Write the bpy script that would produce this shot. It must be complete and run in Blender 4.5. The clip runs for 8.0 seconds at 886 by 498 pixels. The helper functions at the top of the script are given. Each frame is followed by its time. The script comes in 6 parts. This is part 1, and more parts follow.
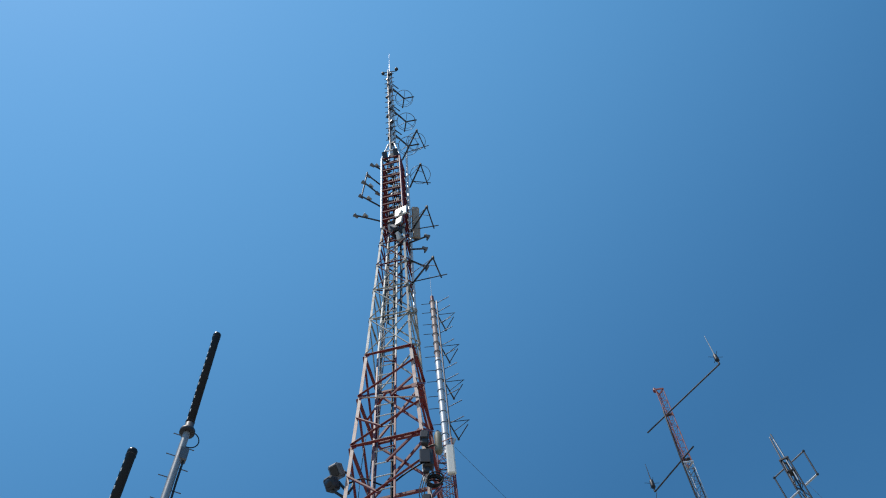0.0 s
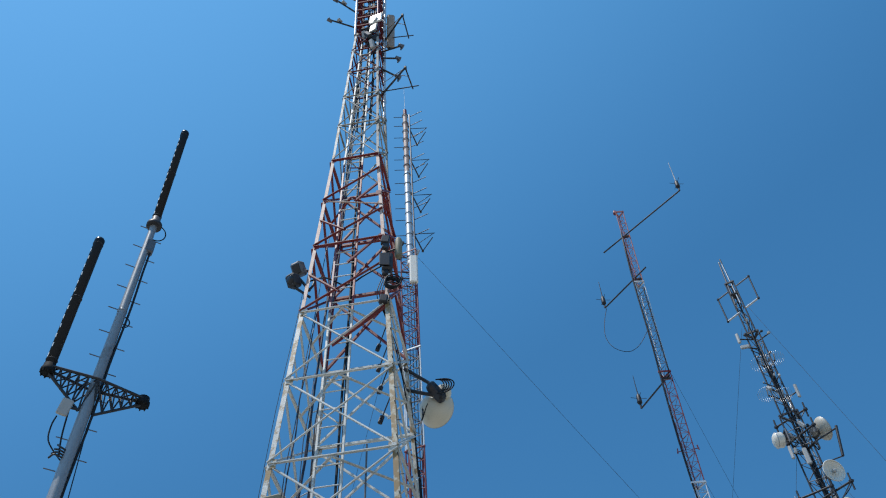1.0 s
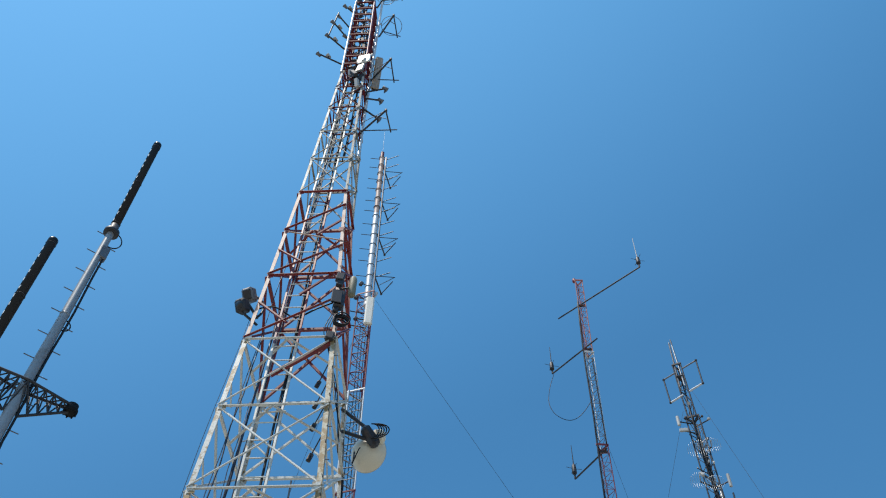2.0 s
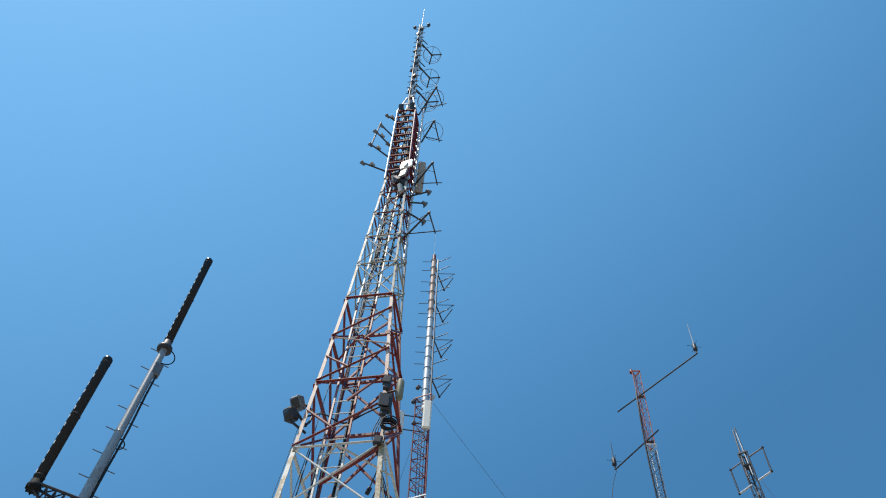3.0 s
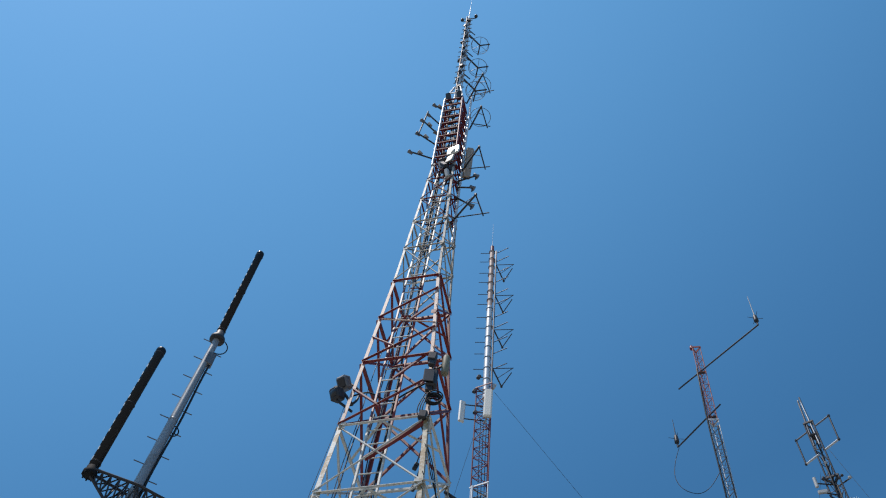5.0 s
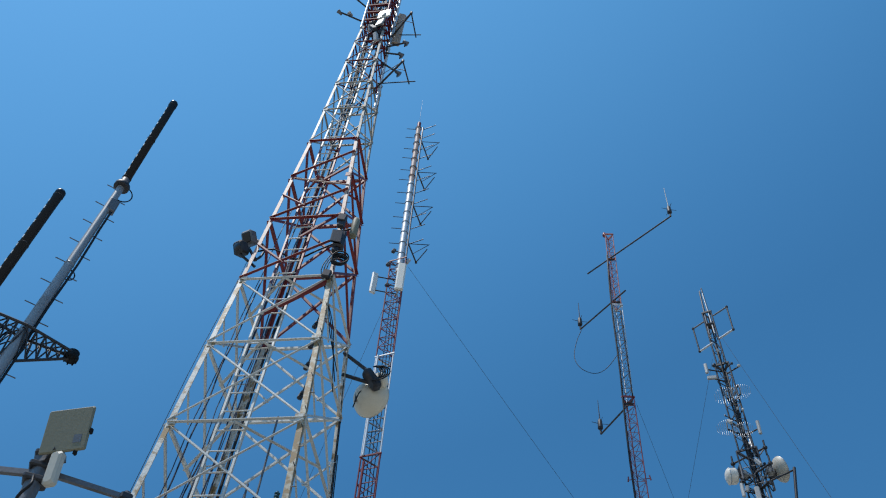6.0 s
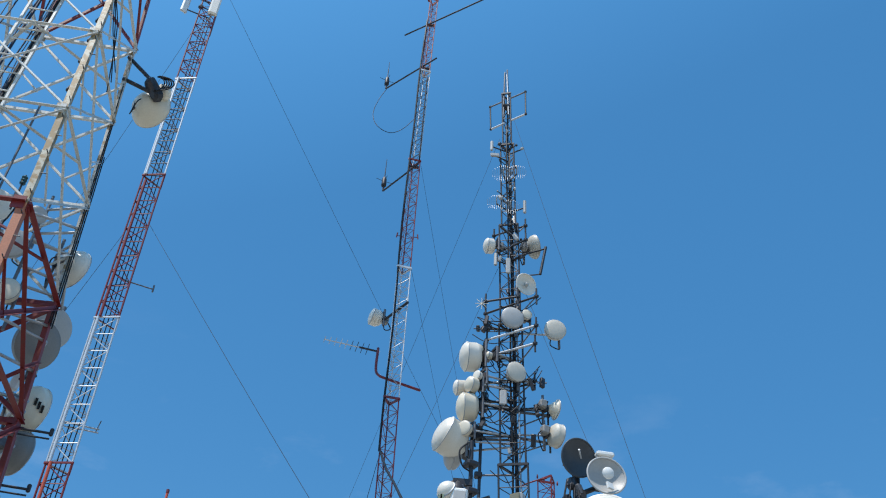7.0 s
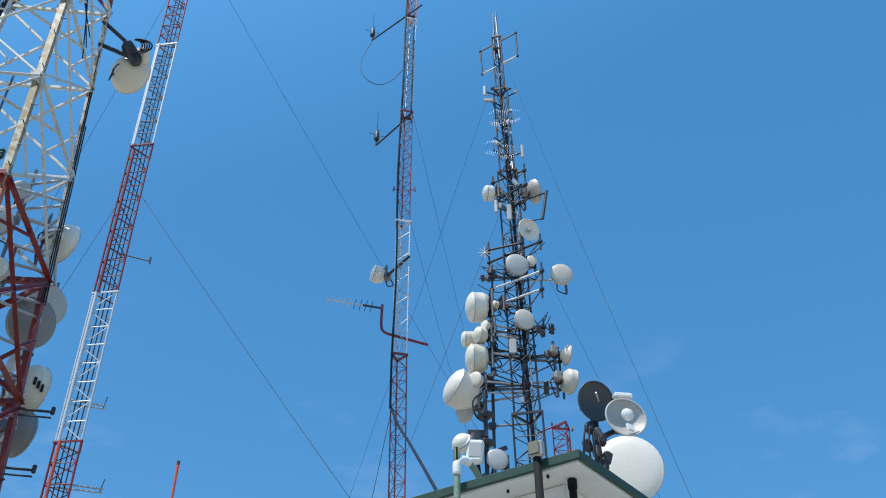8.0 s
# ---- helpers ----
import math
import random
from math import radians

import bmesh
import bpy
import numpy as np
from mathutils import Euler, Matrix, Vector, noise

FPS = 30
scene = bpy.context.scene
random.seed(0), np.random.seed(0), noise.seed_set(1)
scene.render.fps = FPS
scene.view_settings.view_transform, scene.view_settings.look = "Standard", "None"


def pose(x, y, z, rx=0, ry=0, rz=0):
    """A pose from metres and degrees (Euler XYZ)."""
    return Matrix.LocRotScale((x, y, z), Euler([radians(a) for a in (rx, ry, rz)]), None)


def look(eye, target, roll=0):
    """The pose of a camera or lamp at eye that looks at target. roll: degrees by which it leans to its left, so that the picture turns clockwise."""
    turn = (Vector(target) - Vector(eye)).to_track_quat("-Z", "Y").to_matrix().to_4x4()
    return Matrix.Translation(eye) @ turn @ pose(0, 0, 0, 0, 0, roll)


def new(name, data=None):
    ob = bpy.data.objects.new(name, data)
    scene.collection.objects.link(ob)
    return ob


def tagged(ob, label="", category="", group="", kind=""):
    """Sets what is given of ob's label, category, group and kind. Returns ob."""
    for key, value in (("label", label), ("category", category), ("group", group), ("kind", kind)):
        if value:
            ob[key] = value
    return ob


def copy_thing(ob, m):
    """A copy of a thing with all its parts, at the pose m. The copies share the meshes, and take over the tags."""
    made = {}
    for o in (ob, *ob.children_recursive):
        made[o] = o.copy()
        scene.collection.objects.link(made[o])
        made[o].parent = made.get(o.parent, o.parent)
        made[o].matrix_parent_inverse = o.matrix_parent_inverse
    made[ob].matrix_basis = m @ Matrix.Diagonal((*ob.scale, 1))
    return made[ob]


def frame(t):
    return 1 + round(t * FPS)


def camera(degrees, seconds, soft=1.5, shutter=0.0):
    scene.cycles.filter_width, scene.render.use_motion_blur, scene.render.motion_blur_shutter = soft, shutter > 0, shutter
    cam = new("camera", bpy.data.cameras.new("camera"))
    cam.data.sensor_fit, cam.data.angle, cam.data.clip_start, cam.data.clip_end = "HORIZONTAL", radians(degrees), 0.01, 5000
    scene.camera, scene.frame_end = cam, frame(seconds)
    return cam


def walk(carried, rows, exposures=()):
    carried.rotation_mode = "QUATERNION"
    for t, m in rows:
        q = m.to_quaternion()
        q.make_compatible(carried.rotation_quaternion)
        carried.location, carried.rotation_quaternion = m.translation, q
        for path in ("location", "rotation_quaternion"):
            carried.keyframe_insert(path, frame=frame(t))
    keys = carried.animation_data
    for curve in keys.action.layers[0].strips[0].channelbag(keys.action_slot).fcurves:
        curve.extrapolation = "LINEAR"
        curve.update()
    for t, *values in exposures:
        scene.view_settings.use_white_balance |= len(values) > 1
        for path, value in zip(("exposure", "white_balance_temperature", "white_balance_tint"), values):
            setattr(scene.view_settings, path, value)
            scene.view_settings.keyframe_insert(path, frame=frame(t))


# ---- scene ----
cam = camera(51.32, 8.0, soft=1.1)
PATH = [
    (0.0, -0.583, -0.115, 1.934, 12.93, 61.95, -5.68),
    (0.5, -0.469, 0.087, 2.009, 13.66, 55.48, -4.93),
    (0.7, -0.388, 0.073, 1.887, 13.24, 53.28, -4.47),
    (1.0, -0.386, 0.007, 1.567, 11.71, 50.71, -3.35),
    (1.2, -0.361, -0.060, 1.394, 10.25, 49.39, -2.28),
    (2.3, -0.024, 0.126, 1.606, 9.12, 56.20, 2.66),
    (2.5, 0.081, 0.137, 1.597, 11.30, 57.63, 2.90),
    (3.0, 0.337, 0.294, 1.555, 16.05, 59.85, 4.43),
    (3.5, 0.463, 0.473, 1.448, 19.04, 62.04, 6.18),
    (4.0, 0.554, 0.744, 1.260, 21.81, 63.65, 7.99),
    (4.2, 0.606, 0.844, 1.259, 22.68, 63.63, 8.49),
    (5.3, 0.945, 1.501, 1.509, 24.56, 57.92, 8.86),
    (5.5, 0.952, 1.668, 1.550, 23.14, 56.95, 8.44),
    (6.0, 1.054, 1.978, 1.567, 15.19, 53.23, 5.87),
    (6.3, 1.241, 2.163, 1.529, 9.29, 49.82, 4.44),
    (6.5, 1.475, 2.304, 1.440, 5.92, 46.91, 3.69),
    (7.0, 1.830, 2.338, 1.214, -2.32, 39.83, 3.85),
    (7.2, 1.770, 2.274, 1.215, -5.38, 37.79, 3.32),
    (7.5, 1.792, 2.404, 1.324, -7.13, 35.66, 2.27),
    (7.7, 1.785, 2.594, 1.402, -6.52, 35.60, 1.32),
    (8.0, 1.843, 2.819, 1.430, -2.46, 37.14, 0.01),
]
EXPO = [(0.0, 0.05, 6750, 11), (1.2, 0.28, 6500, 10), (2.4, 0.50, 7200, 10), (3.5, 0.28, 7200, 11), (4.2, 0.24, 7900, 24),
        (5.4, -0.02, 6450, 10), (6.5, 0.36, 6550, 10), (7.0, 0.56, 6600, 10), (8.0, 0.71, 6650, 10)]
SKY_STRENGTH, SUN_POWER, SKY_AIR = 0.15, 2.8, (1.0, 0.55, 1.5)
SKY_DEPTH, SKY_HUE = 1.30, 0.487
SKY_EVEN, SKY_FAR, SKY_NEAR = 0.62, (0.27, 1.16, 2.76), (0.70, 2.22, 4.25)
# rows: seconds, eye, heading, upward tilt, roll in degrees
walk(cam, [(t, pose(x, y, z, 90 + tilt, 0, head) @ pose(0, 0, 0, 0, 0, roll))
           for t, x, y, z, head, tilt, roll in PATH],
     exposures=EXPO)

# ---- daylight ----
SUN_DIR = Vector((-0.29, -0.27, 0.915)).normalized()
world = bpy.data.worlds.new("sky")
scene.world = world
world.use_nodes = True
wn = world.node_tree.nodes
sky = wn.new("ShaderNodeTexSky")
sky.sky_type = "NISHITA"
sky.sun_disc = False
sky.sun_elevation = math.asin(SUN_DIR.z)
sky.sun_rotation = math.atan2(SUN_DIR.x, SUN_DIR.y)
sky.altitude = 600
sky.air_density, sky.dust_density, sky.ozone_density = SKY_AIR
wn["Background"].inputs["Strength"].default_value = SKY_STRENGTH
deep = wn.new("ShaderNodeHueSaturation")
deep.inputs["Saturation"].default_value = SKY_DEPTH
deep.inputs["Hue"].default_value = SKY_HUE
world.node_tree.links.new(sky.outputs["Color"], deep.inputs["Color"])
# thin fair-weather wisps low in the sky
wl = world.node_tree.links.new
ray_way = wn.new("ShaderNodeTexCoord")
stretch = wn.new("ShaderNodeMapping")
stretch.inputs["Scale"].default_value = (1.0, 1.0, 2.6)
wl(ray_way.outputs["Generated"], stretch.inputs["Vector"])
wisps = wn.new("ShaderNodeTexNoise")
wisps.inputs["Scale"].default_value, wisps.inputs["Detail"].default_value, wisps.inputs["Roughness"].default_value = 5.0, 8.0, 0.6
wl(stretch.outputs["Vector"], wisps.inputs["Vector"])
thin = wn.new("ShaderNodeMapRange")
thin.inputs["From Min"].default_value, thin.inputs["From Max"].default_value, thin.inputs["To Max"].default_value = 0.56, 0.80, 0.14
wl(wisps.outputs["Fac"], thin.inputs["Value"])
parts_of = wn.new("ShaderNodeSeparateXYZ")
wl(ray_way.outputs["Generated"], parts_of.inputs["Vector"])
low = wn.new("ShaderNodeMapRange")
low.inputs["From Min"].default_value, low.inputs["From Max"].default_value = 0.56, 0.34
wl(parts_of.outputs["Z"], low.inputs["Value"])
both = wn.new("ShaderNodeMath")
both.operation = "MULTIPLY"
wl(thin.outputs["Result"], both.inputs[0])
wl(low.outputs["Result"], both.inputs[1])
cloud = wn.new("ShaderNodeMixRGB")
cloud.inputs["Color2"].default_value = (5.5, 5.7, 6.0, 1)
wl(both.outputs["Value"], cloud.inputs["Fac"])
# clear high air: a smooth blue dome, paler towards the sun
toward = wn.new("ShaderNodeVectorMath")
toward.operation = "DOT_PRODUCT"
toward.inputs[1].default_value = SUN_DIR
wl(ray_way.outputs["Generated"], toward.inputs[0])
nearness = wn.new("ShaderNodeMapRange")
nearness.interpolation_type = "SMOOTHSTEP"
nearness.inputs["From Min"].default_value, nearness.inputs["From Max"].default_value = 0.4, 1.0
wl(toward.outputs["Value"], nearness.inputs["Value"])
dome = wn.new("ShaderNodeMixRGB")
dome.inputs["Color1"].default_value = (*SKY_FAR, 1)
dome.inputs["Color2"].default_value = (*SKY_NEAR, 1)
wl(nearness.outputs["Result"], dome.inputs["Fac"])
even = wn.new("ShaderNodeMixRGB")
even.inputs["Fac"].default_value = SKY_EVEN
wl(dome.outputs["Color"], even.inputs["Color2"])
wl(deep.outputs["Color"], even.inputs["Color1"])
glare = wn.new("ShaderNodeMapRange")
glare.inputs["From Min"].default_value, glare.inputs["From Max"].default_value = 0.45, 1.0
glare.inputs["To Min"].default_value, glare.inputs["To Max"].default_value = 0.90, 1.36
wl(toward.outputs["Value"], glare.inputs["Value"])
bright = wn.new("ShaderNodeVectorMath")
bright.operation = "SCALE"
wl(even.outputs["Color"], bright.inputs[0])
wl(glare.outputs["Result"], bright.inputs["Scale"])
wl(bright.outputs["Vector"], cloud.inputs["Color1"])
wl(cloud.outputs["Color"], wn["Background"].inputs["Color"])
sun = new("sun", bpy.data.lights.new("sun", "SUN"))
sun.data.energy, sun.data.angle, sun.data.color = SUN_POWER, radians(0.53), (1.0, 0.955, 0.89)
sun.matrix_world = look((0, 0, 80), Vector((0, 0, 80)) - SUN_DIR)


# ---- materials ----
def material(name, color, rough=0.5, metal=0.0, grain=0.15, scale=6.0, dirt=None, dirt_amount=0.4, dirt_scale=1.5, edge_width=0.16,
             bump=0.15, spec=0.5, per_object=0.08):
    """Paint, metal or plastic with fine grain, blotches of dirt or rust of its own colour, and a little relief."""
    m = bpy.data.materials.new(name)
    m.use_nodes = True
    n, link = m.node_tree.nodes, m.node_tree.links.new
    b = n["Principled BSDF"]
    b.inputs["Roughness"].default_value = rough
    b.inputs["Metallic"].default_value = metal
    b.inputs["Specular IOR Level"].default_value = spec
    co = n.new("ShaderNodeTexCoord")
    fine = n.new("ShaderNodeTexNoise")
    fine.inputs["Scale"].default_value = scale * 6
    fine.inputs["Detail"].default_value = 5
    link(co.outputs["Object"], fine.inputs["Vector"])
    big = n.new("ShaderNodeTexNoise")
    big.inputs["Scale"].default_value = dirt_scale
    big.inputs["Detail"].default_value = 7
    big.inputs["Roughness"].default_value = 0.68
    link(co.outputs["Object"], big.inputs["Vector"])
    ramp = n.new("ShaderNodeValToRGB")
    lo, hi = (1 - grain), (1 + grain * 0.5)
    ramp.color_ramp.elements[0].position, ramp.color_ramp.elements[1].position = 0.3, 0.7
    ramp.color_ramp.elements[0].color = (*[c * lo for c in color], 1)
    ramp.color_ramp.elements[1].color = (*[min(c * hi, 0.9) for c in color], 1)
    link(fine.outputs["Fac"], ramp.inputs["Fac"])
    last = ramp.outputs["Color"]
    if dirt:
        mask = n.new("ShaderNodeValToRGB")
        edge = 0.72 - 0.34 * dirt_amount
        mask.color_ramp.elements[0].position, mask.color_ramp.elements[1].position = edge, min(edge + edge_width, 1)
        link(big.outputs["Fac"], mask.inputs["Fac"])
        mix = n.new("ShaderNodeMixRGB")
        mix.inputs["Color2"].default_value = (*dirt, 1)
        link(mask.outputs["Color"], mix.inputs["Fac"])
        link(last, mix.inputs["Color1"])
        last = mix.outputs["Color"]
    info = n.new("ShaderNodeObjectInfo")
    hsv = n.new("ShaderNodeHueSaturation")
    spread = n.new("ShaderNodeMapRange")
    spread.inputs["To Min"].default_value, spread.inputs["To Max"].default_value = 1 - per_object, 1 + per_object
    link(info.outputs["Random"], spread.inputs["Value"])
    link(spread.outputs["Result"], hsv.inputs["Value"])
    link(last, hsv.inputs["Color"])
    link(hsv.outputs["Color"], b.inputs["Base Color"])
    if bump:
        bp = n.new("ShaderNodeBump")
        bp.inputs["Strength"].default_value = bump
        bp.inputs["Distance"].default_value = 0.01
        link(fine.outputs["Fac"], bp.inputs["Height"])
        link(bp.outputs["Normal"], b.inputs["Normal"])
    return m


WHITE_PAINT = material("white_paint", (0.63, 0.63, 0.59), 0.5, dirt=(0.30, 0.22, 0.14), dirt_amount=0.40, dirt_scale=5.0, edge_width=0.10, grain=0.25)
LEG_WHITE = material("leg_white_paint", (0.63, 0.62, 0.57), 0.5, dirt=(0.30, 0.19, 0.075), dirt_amount=0.66, dirt_scale=4.2, edge_width=0.08, grain=0.3)
LEG_OCHRE = material("leg_ochre_paint", (0.55, 0.50, 0.38), 0.55, dirt=(0.30, 0.19, 0.075), dirt_amount=0.8, dirt_scale=4.5, edge_width=0.08, grain=0.3)
RED_PAINT = material("red_paint", (0.205, 0.018, 0.016), 0.5, dirt=(0.10, 0.04, 0.035), dirt_amount=0.45, dirt_scale=2.0)
ORANGE_LEG = material("leg_orange_paint", (0.42, 0.13, 0.055), 0.55, dirt=(0.26, 0.10, 0.05), dirt_amount=0.5, dirt_scale=1.6)
FADED_LEG = material("leg_faded_paint", (0.56, 0.40, 0.33), 0.55, dirt=(0.42, 0.16, 0.09), dirt_amount=0.62, dirt_scale=2.2)
LEG_RED = material("leg_red_paint", (0.235, 0.028, 0.020), 0.55, dirt=(0.13, 0.05, 0.04), dirt_amount=0.5, dirt_scale=1.6)
DARK_RED = material("dark_red_paint", (0.19, 0.022, 0.030), 0.5, dirt=(0.08, 0.03, 0.03), dirt_amount=0.4)
# maroon darkened so that the head's backlit shade sits in the colour
HEAD_RED = material("shaded_maroon_paint", (0.135, 0.013, 0.016), 0.6, dirt=(0.06, 0.022, 0.022), dirt_amount=0.45, spec=0.2)
ORANGE_RED = material("orange_red_paint", (0.62, 0.10, 0.05), 0.5, dirt=(0.30, 0.10, 0.08), dirt_amount=0.4)
GALV = material("galvanised_steel", (0.42, 0.43, 0.44), 0.42, 0.6, dirt=(0.22, 0.19, 0.16), dirt_amount=0.4)
PALE_GALV = material("pale_galvanised_steel", (0.62, 0.63, 0.64), 0.45, 0.35, dirt=(0.35, 0.33, 0.30), dirt_amount=0.35)
POLE_GREY = material("grey_pole_paint", (0.30, 0.31, 0.32), 0.45, 0.3, dirt=(0.16, 0.12, 0.09), dirt_amount=0.4)
DARK_STEEL = material("dark_weathered_steel", (0.038, 0.038, 0.043), 0.5, 0.3, dirt=(0.12, 0.07, 0.05), dirt_amount=0.4)
MID_STEEL = material("grey_weathered_steel", (0.16, 0.16, 0.17), 0.5, 0.4, dirt=(0.10, 0.07, 0.05), dirt_amount=0.4)
BLACK = material("black_cable_rubber", (0.018, 0.018, 0.02), 0.5, grain=0.3)
BLUE_BLACK = material("dark_blue_cable", (0.02, 0.025, 0.05), 0.45, grain=0.3)
GLOSS_BLACK = material("black_fibreglass", (0.012, 0.013, 0.016), 0.28, dirt=(0.30, 0.30, 0.29), dirt_amount=0.12, dirt_scale=5, bump=0.3)
RADOME = material("cream_radome", (0.74, 0.66, 0.52), 0.45, grain=0.06, dirt=(0.48, 0.42, 0.33), dirt_amount=0.28, dirt_scale=2.5)
RADOME_WHITE = material("white_radome", (0.78, 0.72, 0.62), 0.4, grain=0.05, dirt=(0.50, 0.46, 0.38), dirt_amount=0.2, dirt_scale=3)
RADOME_PALE = material("pale_weathered_radome", (0.58, 0.535, 0.45), 0.5, grain=0.06, dirt=(0.40, 0.37, 0.31), dirt_amount=0.3, dirt_scale=2.5)
DISH_GREY = material("grey_dish", (0.45, 0.44, 0.42), 0.45, grain=0.06, dirt=(0.28, 0.25, 0.22), dirt_amount=0.3)
# grey_dish darkened: tower shade in the colour; plain grey on radios and a panel
DISH_SHADE = material("shaded_grey_dish", (0.24, 0.23, 0.215), 0.5, grain=0.08, dirt=(0.15, 0.13, 0.11), dirt_amount=0.35)
DISH_DARK = material("dark_grey_dish", (0.055, 0.062, 0.07), 0.4, grain=0.12, dirt=(0.11, 0.11, 0.11), dirt_amount=0.3)
PANEL = material("beige_grey_panel", (0.20, 0.185, 0.125), 0.6, grain=0.08, dirt=(0.12, 0.11, 0.07), dirt_amount=0.35, dirt_scale=3)
WHITE_PLASTIC = material("white_plastic", (0.78, 0.77, 0.73), 0.35, grain=0.04, dirt=(0.5, 0.47, 0.4), dirt_amount=0.2)
WALL_PAINT = material("white_wall_paint", (0.78, 0.77, 0.73), 0.8, grain=0.05, scale=3, dirt=(0.55, 0.52, 0.46), dirt_amount=0.25, dirt_scale=1.2, bump=0.3)
SOFFIT = material("white_soffit_paint", (0.80, 0.79, 0.75), 0.8, grain=0.05, scale=3, dirt=(0.60, 0.56, 0.48), dirt_amount=0.3, dirt_scale=1.5, bump=0.3)
GREEN_PAINT = material("dark_green_paint", (0.024, 0.064, 0.044), 0.6, grain=0.25, dirt=(0.14, 0.17, 0.13), dirt_amount=0.4, dirt_scale=3)
PIPE_GREEN = material("grey_green_pipe", (0.20, 0.27, 0.20), 0.5, grain=0.12, dirt=(0.36, 0.38, 0.32), dirt_amount=0.35, dirt_scale=5)
PIPE_BLACK = material("black_pipe", (0.014, 0.015, 0.016), 0.75, grain=0.2, dirt=(0.05, 0.05, 0.05), dirt_amount=0.2)
TAN_PANEL = material("tan_brown_panel", (0.36, 0.25, 0.17), 0.55, grain=0.08, dirt=(0.22, 0.15, 0.10), dirt_amount=0.35, dirt_scale=2)
TEAL = material("teal_glazed_insulator", (0.03, 0.12, 0.15), 0.35, grain=0.1)
FADED_RED = material("sun_faded_red_paint", (0.38, 0.12, 0.10), 0.55, dirt=(0.24, 0.10, 0.09), dirt_amount=0.45, dirt_scale=2.5)
MAUVE = material("faded_dull_red_paint", (0.20, 0.075, 0.09), 0.5, dirt=(0.27, 0.21, 0.22), dirt_amount=0.5, dirt_scale=2.5)
ROOF_TOP = material("roof_screed", (0.30, 0.29, 0.27), 0.9, grain=0.15, dirt=(0.15, 0.15, 0.13))
WIRE = material("guy_wire", (0.055, 0.058, 0.062), 0.8, 0.0)
GRIMY = material("grimy_white_paint", (0.36, 0.35, 0.31), 0.55, dirt=(0.15, 0.12, 0.08), dirt_amount=0.75, dirt_scale=3.5)
GROUND = material("pale_gravel_ground", (0.33, 0.31, 0.26), 0.95, grain=0.4, scale=0.8, dirt=(0.12, 0.14, 0.06), dirt_amount=0.45, dirt_scale=0.12, bump=0.5)
LENS = material("dark_glass", (0.02, 0.02, 0.025), 0.08, grain=0.05)

# dull rubber and black fibreglass reflect less than clean plastic
for dull, gloss in ((GLOSS_BLACK, 0.28), (PIPE_BLACK, 0.15), (BLACK, 0.2), (WIRE, 0.2)):
    dull.node_tree.nodes["Principled BSDF"].inputs["Specular IOR Level"].default_value = gloss


